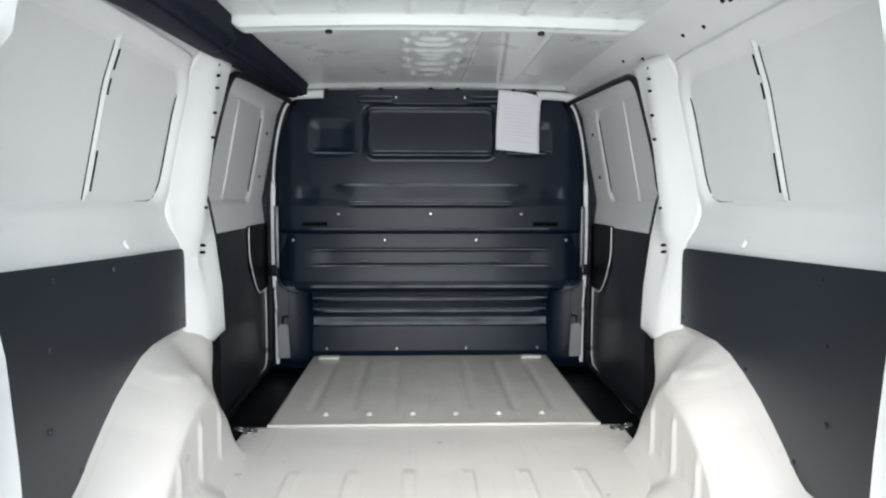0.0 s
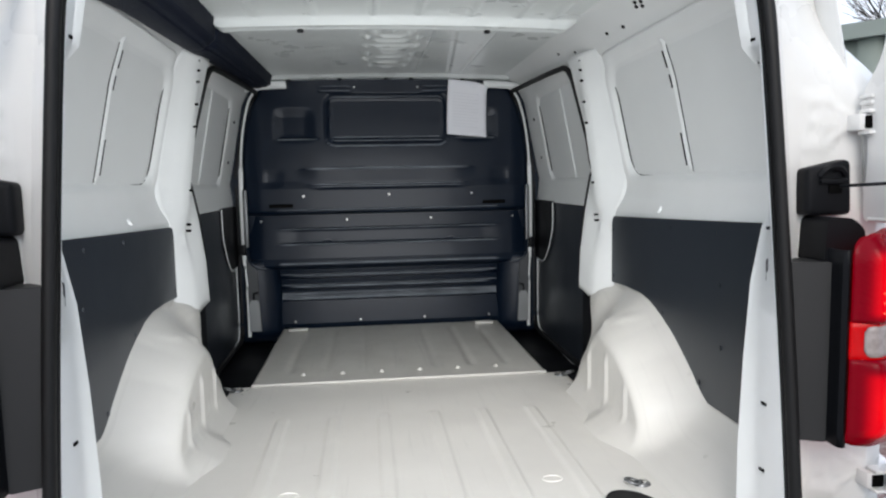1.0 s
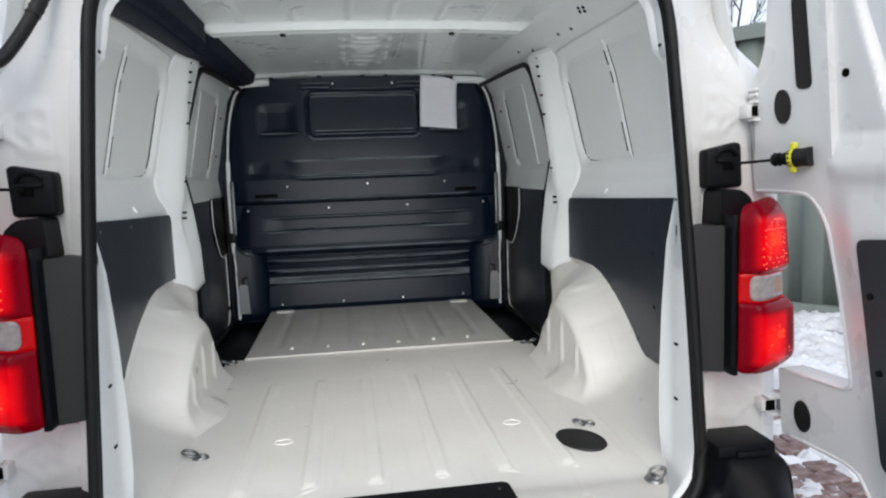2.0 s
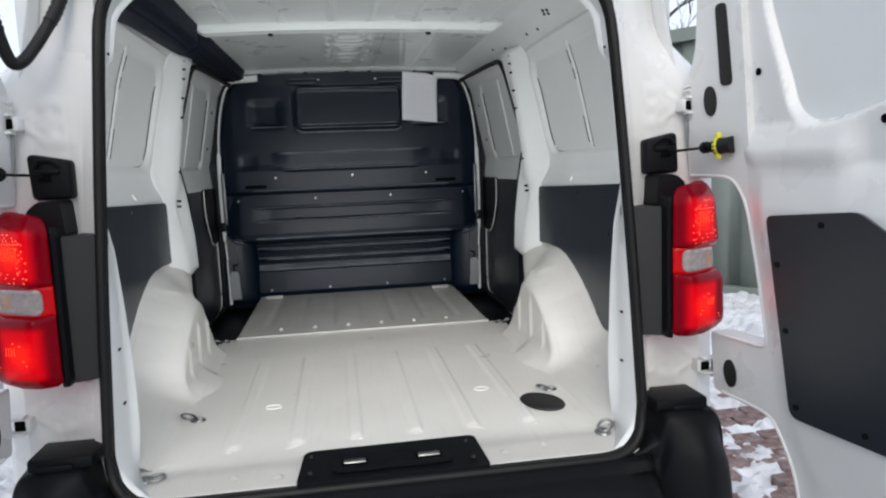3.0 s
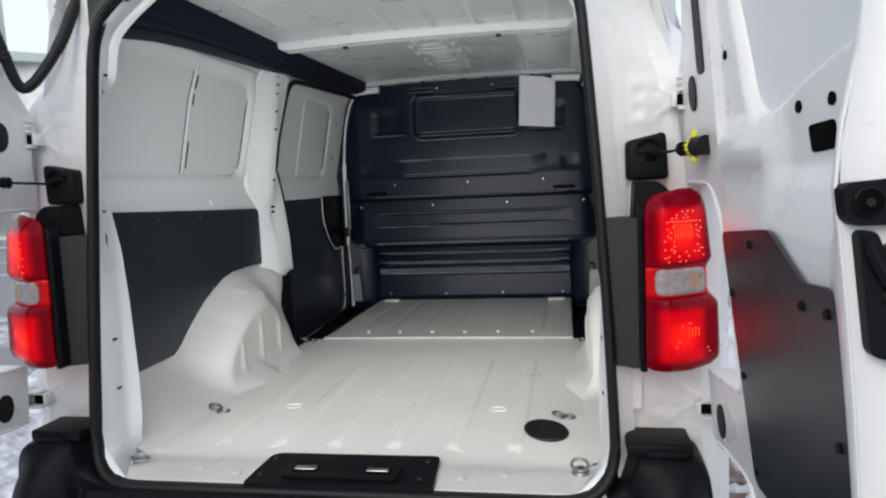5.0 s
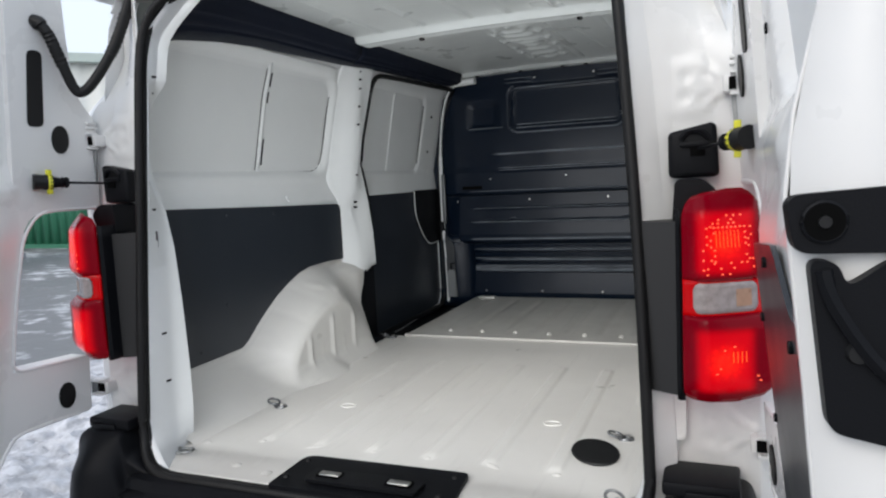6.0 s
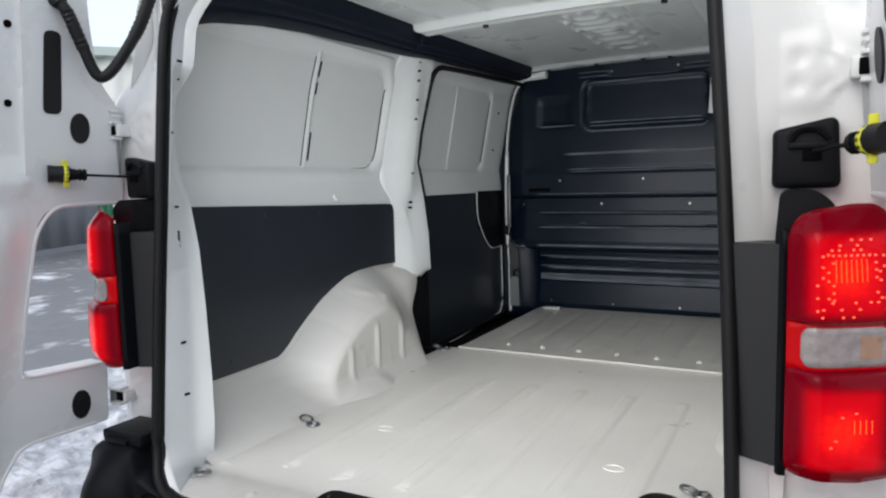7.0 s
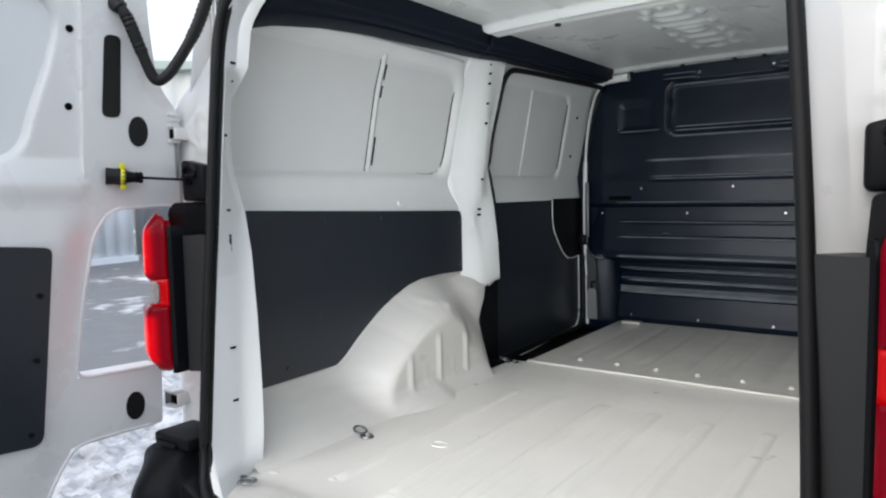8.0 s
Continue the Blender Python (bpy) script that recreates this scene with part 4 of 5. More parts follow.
# ---------------------------------------------------------------- rear doors
def rear_door(s, number):
    door = thing("door_%d" % number, "open white rear van door with dark lower lining", "door", kind="structure", at=(s * 0.838, 0.0, 0.5))
    inv = Matrix.Translation((-s * 0.838, 0.0, -0.5))
    ln = math.hypot(0.098, 1)

    def at(u, z, w):
        """Place on the door: u along it from the hinge, z up, w towards the opening's middle."""
        return (s * (0.838 - 0.068 * (z - 1.13) + (0.098 * u - w) / ln), -(u + 0.098 * w) / ln, z)

    def put(name, bm, mat, label="", t=0.0, parent=door):
        bmesh.ops.transform(bm, matrix=inv, verts=bm.verts)
        ob = part(name, bm, mat, parent, label)
        if t:
            thick(ob, t, 0)
        return ob

    # outer skin with the lamp's cut-out, and the two hinge flanges in front of it
    out = rounded([(0.070, 1.90), (0.056, 1.72), (0.036, 1.60), (-0.018, 1.535), (-0.020, 1.292), (0.185, 1.290), (0.218, 1.15), (0.250, 0.884), (0.036, 0.878), (0.036, 0.716), (0.262, 0.712), (0.328, 0.60), (0.335, 0.50), (0.845, 0.50), (0.845, 1.90)],
                  [0.02, 0.05, 0.05, 0.03, 0.012, 0.07, 0.05, 0.03, 0.012, 0.012, 0.06, 0.04, 0.02, 0.03, 0.03], 8)
    put("outer_skin", plate(out, lambda u, z, d: at(u, z, -0.064 - d), 0.018), WHITE)
    up = rounded([(0.070, 1.895), (0.056, 1.72), (0.036, 1.60), (-0.018, 1.535), (-0.020, 1.292), (0.175, 1.289), (0.205, 1.24), (0.222, 1.30), (0.218, 1.895)], [0.02, 0.05, 0.05, 0.03, 0.012, 0.05, 0.01, 0.02, 0.01], 6)
    put("hinge_flange", plate(up, lambda u, z, d: at(u, z, -0.018 - d), 0.046), WHITE)
    low = rounded([(0.272, 0.884), (0.036, 0.878), (0.036, 0.716), (0.285, 0.710)], [0.002, 0.012, 0.012, 0.002], 4)
    put("hinge_flange", plate(low, lambda u, z, d: at(u, z, -0.018 - d), 0.046), WHITE)

    window = lambda u, z: box_sdf(u - 0.075 * (1 - ease(1.40, 1.74, z)), z - 0.070 * ease(0.42, 0.80, u), 0.275, 0.775, 1.412, 1.78, [0.06, 0.05, 0.06, 0.06])
    lining_w = lambda u, z: -0.0566 + 0.067 * u + 0.0414 * z
    cut = lambda z: lerp(z, (0.50, 0.335), (0.56, 0.335), (0.62, 0.318), (0.69, 0.275), (0.74, 0.262), (0.80, 0.255), (0.89, 0.250), (0.95, 0.245), (1.08, 0.228), (1.17, 0.215), (1.25, 0.200), (1.29, 0.195))

    def lift(u, z):
        """Relief of the inner panel: lining level below, a stepped belt, the deeper window surround above, a flared free edge."""
        low = lining_w(u, z) - 0.010
        high = lerp(u, (0.20, -0.040), (0.26, -0.038), (0.60, -0.014), (0.70, -0.018), (0.85, -0.026))
        belt = lerp(z, (1.195, 1.0), (1.225, 0.94), (1.295, 0.56), (1.315, 0.53), (1.335, 0.60), (1.352, 0.58), (1.415, 0.0))
        belt += (lerp(z, (1.195, 1.0), (1.225, 0.90), (1.290, 0.36), (1.322, 0.0)) - belt) * ease(0.49, 0.57, u)
        w = high + (low - high) * belt
        c = cut(z)
        w = -0.020 + (w + 0.020) * ease(c, c + lerp(z, (1.29, 0.085), (1.36, 0.030)), u)
        free = lerp(z, (0.55, 0.060), (0.9, 0.058), (1.042, 0.056), (1.152, 0.057), (1.298, 0.0614), (1.363, 0.051), (1.439, 0.029), (1.6, 0.0), (1.8, -0.012))
        w += (free - w) * ease(0.755, 0.842, u)
        return max(-0.078, w - 0.056 * (1 - ease(-0.016, 0.016, window(u, z))) * ease(0.22, 0.26, u))

    # the first column of the panel turns back to the skin along the cut-out
    fine = [0.194] + span(0.195, 0.30, 20) + span(0.305, 0.745, 74) + span(0.75, 0.846, 20)

    def panel(u, z):
        h = u + (cut(z) - 0.195) * max(0, 1 - (u - 0.195) / 0.16)
        return at(h, z, -0.064 if u < 0.1945 else lift(h, z))
    bm = holed(panel, lambda u, z: window(u, z) < -0.020, fine, span(0.51, 1.89, 220))
    put("inner_frame", bm, WHITE, t=0.003)
    put("window_blank", sheet(lambda u, z: at(u, z, -0.054), span(0.24, 0.80, 4), span(1.38, 1.88, 4)), SKIN, "grey inner side of the door skin")
    # rolled rim round the lamp's cut-out
    rim = smooth_path([at(u, z, -0.019) for u, z in ((-0.008, 1.296), (0.10, 1.295), (0.160, 1.284), (0.200, 1.23), (0.217, 1.15), (0.233, 1.05), (0.247, 0.93), (0.247, 0.895), (0.225, 0.882), (0.17, 0.880), (0.07, 0.876))], 6)
    put("cutout_rim", tube(rim, 0.0045, 8), WHITE)
    rim = smooth_path([at(u, z, -0.019) for u, z in ((0.07, 0.718), (0.17, 0.718), (0.245, 0.712), (0.280, 0.68), (0.322, 0.60), (0.337, 0.52))], 6)
    put("cutout_rim", tube(rim, 0.0045, 8), WHITE)
    # lining of the lower half
    bm = plate(rounded([(0.306, 1.208), (0.575, 1.232), (0.688, 1.171), (0.782, 1.178), (0.797, 1.0), (0.792, 0.775), (0.333, 0.742)], [0.02, 0.02, 0.02, 0.03, 0.01, 0.03, 0.03]),
               lambda u, z, d: at(u, z, lining_w(u, z) - d), 0.006)
    board = put("lining_board", bm, BOARD, "dark grey hardboard lining")
    for u, z in ((0.48, 1.20), (0.766, 1.145), (0.684, 1.14), (0.76, 0.98), (0.335, 1.10), (0.345, 0.95), (0.36, 0.775), (0.56, 0.785), (0.75, 0.80)):
        put("board_clip", disc(bmesh.new(), at(u, z, lining_w(u, z) + 0.0015), Vector(at(0, 0, 1)) - Vector(at(0, 0, 0)), 0.0068, 0.005, 12), PLASTIC, parent=board)
    n = Vector(at(0, 0, 1)) - Vector(at(0, 0, 0))
    # rubber plugs on the hinge flange
    put("slot_plug", plate(rounded([(0.134, 1.514), (0.177, 1.514), (0.168, 1.708), (0.129, 1.708)], 0.017), lambda u, z, d: at(u, z, -0.015 - d), 0.008), RUBBER, "black rubber slot plug")
    for u, z in ((0.090, 1.483), (0.109, 0.780)):
        put("oval_plug", plate([(u + 0.024 * math.cos(a), z + 0.037 * math.sin(a)) for a in (2 * math.pi * k / 24 for k in range(24))], lambda u, z, d: at(u, z, -0.014 - d), 0.009), RUBBER, "black oval rubber plug")
    for u, z in ((0.245, 1.534), (0.238, 1.712), (0.598, 1.402), (0.686, 1.403), (0.755, 1.425)):
        put("door_hole", disc(bmesh.new(), at(u, z, lift(u, z) + 0.001), n, 0.0088, 0.006, 12), HOLE)
    put("latch_opening", plate(rounded([(0.622, 1.374), (0.690, 1.378), (0.694, 1.341), (0.628, 1.337)], 0.008), lambda u, z, d: at(u, z, lift(u, z) + 0.003 - d), 0.010), HOLE)
    # shut face at the free edge with lock and grab recess
    bm = sheet(lambda w, z: at(0.847 + 0.004 * bead(w, -0.02, 0.08), z, w if w < 1 else lift(0.845, z)), [-0.082, -0.05, -0.03, -0.01, 1], span(0.5, 1.9, 20))
    put("shut_face", bm, WHITE, t=0.003)
    bm = bmesh.new()
    edge = lambda u, z, w: at(u, z, w - 0.068 * (z - 1.13))
    fn = lambda w, z, d: edge(0.864 - d, z, w)
    lock = put("lock_case", plate(rounded([(-0.016, 1.256), (0.070, 1.256), (0.076, 1.300), (-0.016, 1.306)], 0.012), fn, 0.02), PLASTIC, "black plastic lock case")
    m = Vector(edge(0.865, 1.280, 0.050))
    put("lock_knob", disc(bmesh.new(), m, Vector(at(1, 0, 0)) - Vector(at(0, 0, 0)), 0.0140, 0.006, 20), HOLE, parent=lock)
    put("lock_rim", tube([m + Vector(at(0.001, 0, 0)) - Vector(at(0, 0, 0)) + (Vector(at(0, 0, 1)) - Vector(at(0, 0, 0))) * (0.0145 * math.cos(2 * math.pi * k / 20)) + Vector((0, 0, 0.0145 * math.sin(2 * math.pi * k / 20))) for k in range(20)], 0.002, 6, True), PLASTIC, parent=lock)
    put("lock_pin", disc(bmesh.new(), m, Vector(at(1, 0, 0)) - Vector(at(0, 0, 0)), 0.0065, 0.010, 16, 1.0, 0.002), RUBBER, parent=lock)
    grab = put("grab_recess", plate(rounded([(-0.06, 1.095), (-0.06, 1.285), (0.010, 1.247), (0.034, 1.230), (0.040, 1.250), (0.060, 1.252), (0.046, 1.119)], [0.01, 0.01, 0.004, 0.01, 0.01, 0.012, 0.012]), fn, 0.016), PLASTIC, "black grab recess")
    put("grab_knob", disc(bmesh.new(), edge(0.865, 1.181, 0.027), Vector(at(1, 0, 0)) - Vector(at(0, 0, 0)), 0.010, 0.008, 16, 1.0, 0.003), RUBBER, parent=grab)
    put("grab_ridge", tube(smooth_path([edge(0.8645, 1.244, 0.050), edge(0.8665, 1.215, 0.042), edge(0.8665, 1.17, 0.012), edge(0.8645, 1.15, -0.02)], 5), 0.006, 6), PLASTIC, parent=grab)
    return door


for s, k in ((-1, 1), (1, 2)):
    rear_door(s, k)


# ---------------------------------------------------------------- door checks
def door_check(s):
    ob = thing("door_check", "black door check strap with yellow clip", "door check", "rear door checks", at=(s * 0.758, 0.03, 1.36))
    o = Vector((s * 0.758, 0.03, 1.36))
    bm = bmesh.new()
    box(bm, (-0.042 - 0.008 * (s > 0), -0.032, -0.054), (0.042 + 0.008 * (s < 0), 0.012, 0.052), 0.011, 3)
    for v in bm.verts:
        v.co.x *= 1 + 1.2 * v.co.z * -s * (1 if v.co.x * s > 0 else 0)
        if v.co.z > 0.02 and v.co.x * s < 0:
            v.co.z -= 0.014
    case = part("case", bm, PLASTIC, ob)
    part("case_rib", tube(smooth_path([(-0.026, -0.033, 0.020), (-0.012, -0.037, 0.036), (0.012, -0.037, 0.036), (0.026, -0.033, 0.022)], 5), 0.006, 6), PLASTIC, case)
    part("case_lip", box(bmesh.new(), (-0.028, -0.041, 0.006), (0.028, -0.031, 0.016), 0.003), PLASTIC, case)
    part("case_slot", box(bmesh.new(), (s * 0.005 - 0.013, -0.036, -0.012), (s * 0.005 + 0.013, -0.031, 0.004), 0.001), HOLE, case)
    a, b = Vector((s * 0.765, -0.015, 1.362)), Vector((s * 0.840, -0.156, 1.371))
    part("rod", tube([a - o, b - o], 0.0032, 8), PLASTIC, ob)
    d = (b - a).normalized()
    L = (b - a).length
    part("sleeve", tube([a + d * L * t - o for t in (0.60, 0.64, 0.66, 0.70, 0.705, 0.83)], 0.0120, 10, bumps=0.3), PLASTIC, ob)
    part("buffer", tube([a + d * L * t - o for t in (0.83, 0.87, 0.90, 0.92, 1.0, 1.12)], 0.0190, 12, bumps=0.10), RUBBER, ob)
    bm = bmesh.new()
    q = d.to_track_quat("Z", "Y").to_matrix().to_4x4()
    c = a + d * L * 0.885 - o
    bmesh.ops.create_cone(bm, cap_ends=True, segments=14, radius1=0.0205, radius2=0.0200, depth=0.010, matrix=Matrix.Translation(c) @ q)
    box(bm, c + Vector((-0.006, -0.006, 0.016)), c + Vector((0.006, 0.006, 0.033)), 0.0015, 1)
    box(bm, c + Vector((-0.006, -0.006, -0.031)), c + Vector((0.006, 0.006, -0.016)), 0.0015, 1)
    part("clip", bm, YELLOW, ob, "yellow plastic clip")
    return ob


for s in (-1, 1):
    door_check(s)

# cable conduit between body and one door: smooth legs with a corrugated stretch in each
conduit = thing("cable_conduit", "black rubber cable conduit hanging in a bend between body and door", "conduit", at=(-0.77, -0.06, 1.607))
o = Vector((-0.77, -0.06, 1.607))
pts = smooth_path([(-0.655, 0.025, 1.87), (-0.680, 0.014, 1.80), (-0.706, -0.004, 1.725), (-0.742, -0.034, 1.648), (-0.766, -0.058, 1.609), (-0.781, -0.076, 1.613), (-0.792, -0.100, 1.680), (-0.800, -0.124, 1.748), (-0.815, -0.138, 1.780)], 12)
part("hose", tube([p - o for p in pts], 0.0135, 12), RUBBER, conduit)
for i, j in ((10, 28), (70, 86)):
    part("corrugated_stretch", tube([p - o for p in pts[i:j]], 0.0140, 12, bumps=0.16), RUBBER, conduit)
part("end_boot", tube([pts[-6] - o, pts[-4] - o, pts[-1] - o + Vector((-0.02, 0, 0.004))], 0.018, 12), RUBBER, conduit)


# ---------------------------------------------------------------- tail lamps
def tail_lamp(s):
    ob = thing("tail_lamp", "lit red tail lamp with clear indicator window", "tail lamp", "rear tail lamps", at=(s * 0.81, 0.0, 0.87))
    inv = Matrix.Translation((-s * 0.81, 0, -0.87))

    def put(name, bm, mat, label="", parent=ob):
        for v in bm.verts:
            v.co.z = 0.886 + (v.co.z - 0.862) * 0.98
        bmesh.ops.transform(bm, matrix=inv, verts=bm.verts)
        return part(name, bm, mat, parent, label)

    def face(a, z, d=0.0):
        """The bowed lens: a from 0 (opening side) to 1 (outer side)."""
        x0 = 0.737
        x1 = lerp(z, (0.865, 0.894), (1.012, 0.889), (1.034, 0.870), (1.095, 0.868), (1.115, 0.876), (1.27, 0.860))
        lobe = 0.42 + 0.58 * (1 - ease(1.112, 1.086, z) * ease(1.016, 1.042, z))
        lobe *= 1 - 0.55 * ease(1.215, 1.275, z) - 0.6 * ease(0.915, 0.86, z)
        k = min(a, 1.0)
        y = -0.094 - 0.027 * ease(0.0, 0.28, k) * lobe + 0.056 * max(0, (k - 0.30) / 0.70) ** 1.2
        y += 0.026 * ease(1.215, 1.285, z) + 0.014 * ease(0.895, 0.86, z) + 0.60 * max(0, a - 1)
        a = k + 0.3 * max(0, a - 1)
        return (s * (x0 + (x1 - x0) * a), y + d, z)

    top = lambda a: lerp(a, (0, 1.222), (0.05, 1.240), (0.12, 1.252), (0.28, 1.260), (0.60, 1.267), (0.82, 1.267), (0.93, 1.258), (1, 1.242))
    low = lambda a: lerp(a, (0, 0.872), (0.10, 0.864), (0.6, 0.862), (0.88, 0.872), (1, 0.896))

    def lens(z0, z1, a0=0.0, a1=1.11, d=0.0, nz=18, na=24):
        lo = z0 if callable(z0) else (lambda a: z0)
        hi = z1 if callable(z1) else (lambda a: z1)
        return sheet(lambda v, a: face(a, lo(a) + (hi(a) - lo(a)) * v, d), span(0, 1, nz), span(a0, a1, na))

    upper = thick(put("upper_lens", lens(1.100, top), LENS, "red stop lamp lens"), 0.008, 0)
    lower = thick(put("lower_lens", lens(low, 1.030), LENS, "red tail lamp lens"), 0.008, 0)
    thick(put("indicator_band", lens(1.030, 1.100, 0.0, 1.11, 0.002, 6), RED), 0.008, 0)
    ends = lambda a: lerp(a, (0.145, 0.012), (0.16, 0.006), (0.19, 0.001), (0.22, 0.0), (0.90, 0.0), (0.94, 0.003), (0.97, 0.012))
    clear = thick(put("indicator_window", lens(lambda a: 1.036 + ends(a), lambda a: 1.094 - ends(a), 0.145, 0.97, -0.005, 6), CLEAR, "clear indicator window"), 0.006, 0)
    put("indicator_bulb", lens(1.047, 1.080, 0.70, 0.90, -0.0090, 4), AMBER, "amber bulb seen through clear lens", clear)
    # lit reflector behind each lens: upright strips inside rings of small prisms
    for z, half, n, a, host in ((1.177, 0.016, 7, 0.44, upper), (0.955, 0.010, 4, 0.56, lower)):
        for k in range(n):
            put("glow_strip", lens(z - half, z + half, a + 0.047 * k, a + 0.047 * k + 0.007, -0.0070, 2, 2), GLOWSTRIP, "glowing red reflector strip", host)
    for k, (a0, a1, z0, z1) in enumerate(((0.42, 0.81, 1.136, 1.199), (0.375, 0.845, 1.1325, 1.2065), (0.325, 0.885, 1.123, 1.213), (0.275, 0.91, 1.112, 1.2205))):
        for side in range(4):
            m = 7 if side % 2 == 0 else 6
            for j in range(m):
                if side == 2 and k == 0 or noise.noise((k * 7.3 + side * 3.1, j * 5.9, 11)) < -0.28 + 0.13 * k + 0.1 * (side == 2):
                    continue
                t = (j + 0.5 * (k % 2)) / m
                a, z = ((a0 + (a1 - a0) * t, z1), (a1, z1 + (z0 - z1) * t), (a1 + (a0 - a1) * t, z0), (a0, z0 + (z1 - z0) * t))[side]
                put("prism", lens(z - 0.0015, z + 0.0015, a - 0.013, a + 0.013, -0.0072, 1, 2), REDGLOW, "", upper)
    for a, z in ((0.58, 0.975), (0.47, 0.969), (0.42, 0.935), (0.38, 0.925), (0.83, 0.917), (0.855, 0.908)):
        put("prism", lens(z - 0.0013, z + 0.0013, a - 0.013, a + 0.013, -0.0072, 1, 2), REDGLOW, "", lower)
    # black housing and trim beside it
    bm = sheet(lambda z, k: (s * [0.738, 0.731, 0.726, 0.727, 0.727, 0.86][k], [-0.088, -0.091, -0.085, -0.045, 0.04, 0.04][k], z), span(0.860, 1.232, 12), range(6))
    thick(put("housing", bm, PLASTIC, "black plastic lamp housing"), 0.004, 0)
    bm = plate(rounded([(0.657, 0.862), (0.727, 0.858), (0.727, 1.207), (0.651, 1.207)], 0.008), lambda x, z, d: (s * x, -0.035 + d - 0.02 * ease(0.66, 0.68, x), z), 0.07)
    put("side_trim", bm, TRIM, "black plastic side trim")
    bm = plate(rounded([(0.716, 1.20), (0.785, 1.22), (0.800, 1.262), (0.772, 1.288), (0.722, 1.290)], 0.014), lambda x, z, d: (s * x, -0.045 + d, z), 0.08)
    put("top_cap", bm, PLASTIC)
    return ob


for s in (-1, 1):
    tail_lamp(s)


# ---------------------------------------------------------------- bumper and sill plate
bump = thing("rear_bumper", "black grained plastic rear bumper with step", "bumper", at=(0, -0.1, 0.3))
prof = [(-0.098, 0.50), (-0.102, 0.572), (-0.112, 0.578), (-0.135, 0.574), (-0.15, 0.560), (-0.17, 0.556), (-0.215, 0.548), (-0.245, 0.52), (-0.258, 0.45), (-0.25, 0.33), (-0.20, 0.27)]
def bar(x, k):
    y, z = prof[k]
    bow = 0.05 * (abs(x) / 0.9) ** 2.5 + 0.09 * ease(0.60, 0.78, abs(x))
    return (x, y + bow * (k > 4) + 0.1, z - 0.3 + 0.006 * (k < 4) * ease(0.5, 0.66, abs(x)))
bm = sheet(bar, span(-0.66, 0.66, 60), range(len(prof)))
thick(part("bumper_bar", bm, PLASTIC, bump), 0.004, 0)
for s in (-1, 1):
    ax = [0.56, 0.62, 0.650, 0.676, 0.690, 0.700, 0.712, 0.730, 0.770, 0.800, 0.826, 0.846, 0.858, 0.868, 0.878]
    hz = [0.578, 0.584, 0.594, 0.620, 0.650, 0.672, 0.688, 0.694, 0.694, 0.692, 0.688, 0.686, 0.678, 0.650, 0.560]
    ys = [0.035, -0.005, -0.085, -0.112, -0.150, -0.172, -0.182, -0.196, -0.206, -0.19]
    down = [0, 0, 0.002, 0.012, 0.055, 0.088, 0.112, 0.20, 0.33, 0.43]

    def corner(i, k):
        x, z, y = ax[i], hz[i], ys[k]
        # the rear face folds at a slanting crease and falls back outside it
        y += (0.06 * ease(0.80, 0.885, x) + 0.05 * ease(0.78, 0.68, x) + 0.07 * ease(0.68, 0.62, x)) * (k > 3)
        dent = 0.030 * (i in (4, 5)) * (1 < k < 6)
        return (s * (x + 0.010 * (k > 5) * (i > 10)), y + 0.1, max(0.27, z - down[k] - dent) - 0.3)
    bm = sheet(lambda i, k: corner(int(i), int(k)), range(len(ax)), range(10))
    ob = thick(part("bumper_corner", bm, PLASTIC, bump), 0.004, 0)
    soft = ob.modifiers.new("soft", "SUBSURF")
    soft.levels, soft.render_levels = 2, 2
    bm = box(bmesh.new(), (s * 0.692, 0.008, 0.388), (s * 0.836, 0.125, 0.418), 0.007)
    part("corner_step", bm, PLASTIC, bump)
    bm = box(bmesh.new(), (s * 0.735, 0.0, 0.388), (s * 0.818, 0.012, 0.404), 0.004)
    part("step_lip", bm, PLASTIC, bump)

sill = thing("sill_plate", "black plastic sill plate with two latch strikers", "sill plate", at=(0, -0.02, 0.6))
bm = plate(rounded([(-0.238, -0.085), (-0.222, 0.082), (0.232, 0.088), (0.243, -0.085)], [0.01, 0.03, 0.02, 0.01]), lambda x, y, d: (x, y, 0.012 - d + 0.010 * ease(-0.01, -0.085, y) * -1), 0.016)
part("plate", bm, PLASTIC, sill)
bm = plate(rounded([(-0.15, -0.06), (-0.15, 0.01), (0.15, 0.01), (0.15, -0.06)], 0.012), lambda x, y, d: (x, y, 0.016 - d), 0.008)
part("raised_pad", bm, PLASTIC, sill)
for x, y in ((-0.205, 0.05), (0.205, 0.055), (-0.205, -0.05), (0.205, -0.05)):
    part("screw", disc(bmesh.new(), (x, y, 0.0125), (0, 0, 1), 0.008, 0.006, 12, 1.0, 0.003), RUBBER, sill)
for x in (-0.094, 0.094):
    bm = plate(rounded([(x - 0.033, -0.040), (x - 0.033, -0.006), (x + 0.033, -0.006), (x + 0.033, -0.040)], 0.006), lambda a, b, d: (a, b, 0.019 - d), 0.005)
    slot = part("striker_slot", bm, HOLE, sill)
    bm = box(bmesh.new(), (x - 0.028, -0.034, 0.016), (x + 0.028, -0.012, 0.0215), 0.003)
    part("striker", bm, ZINC, slot, "bright zinc striker")


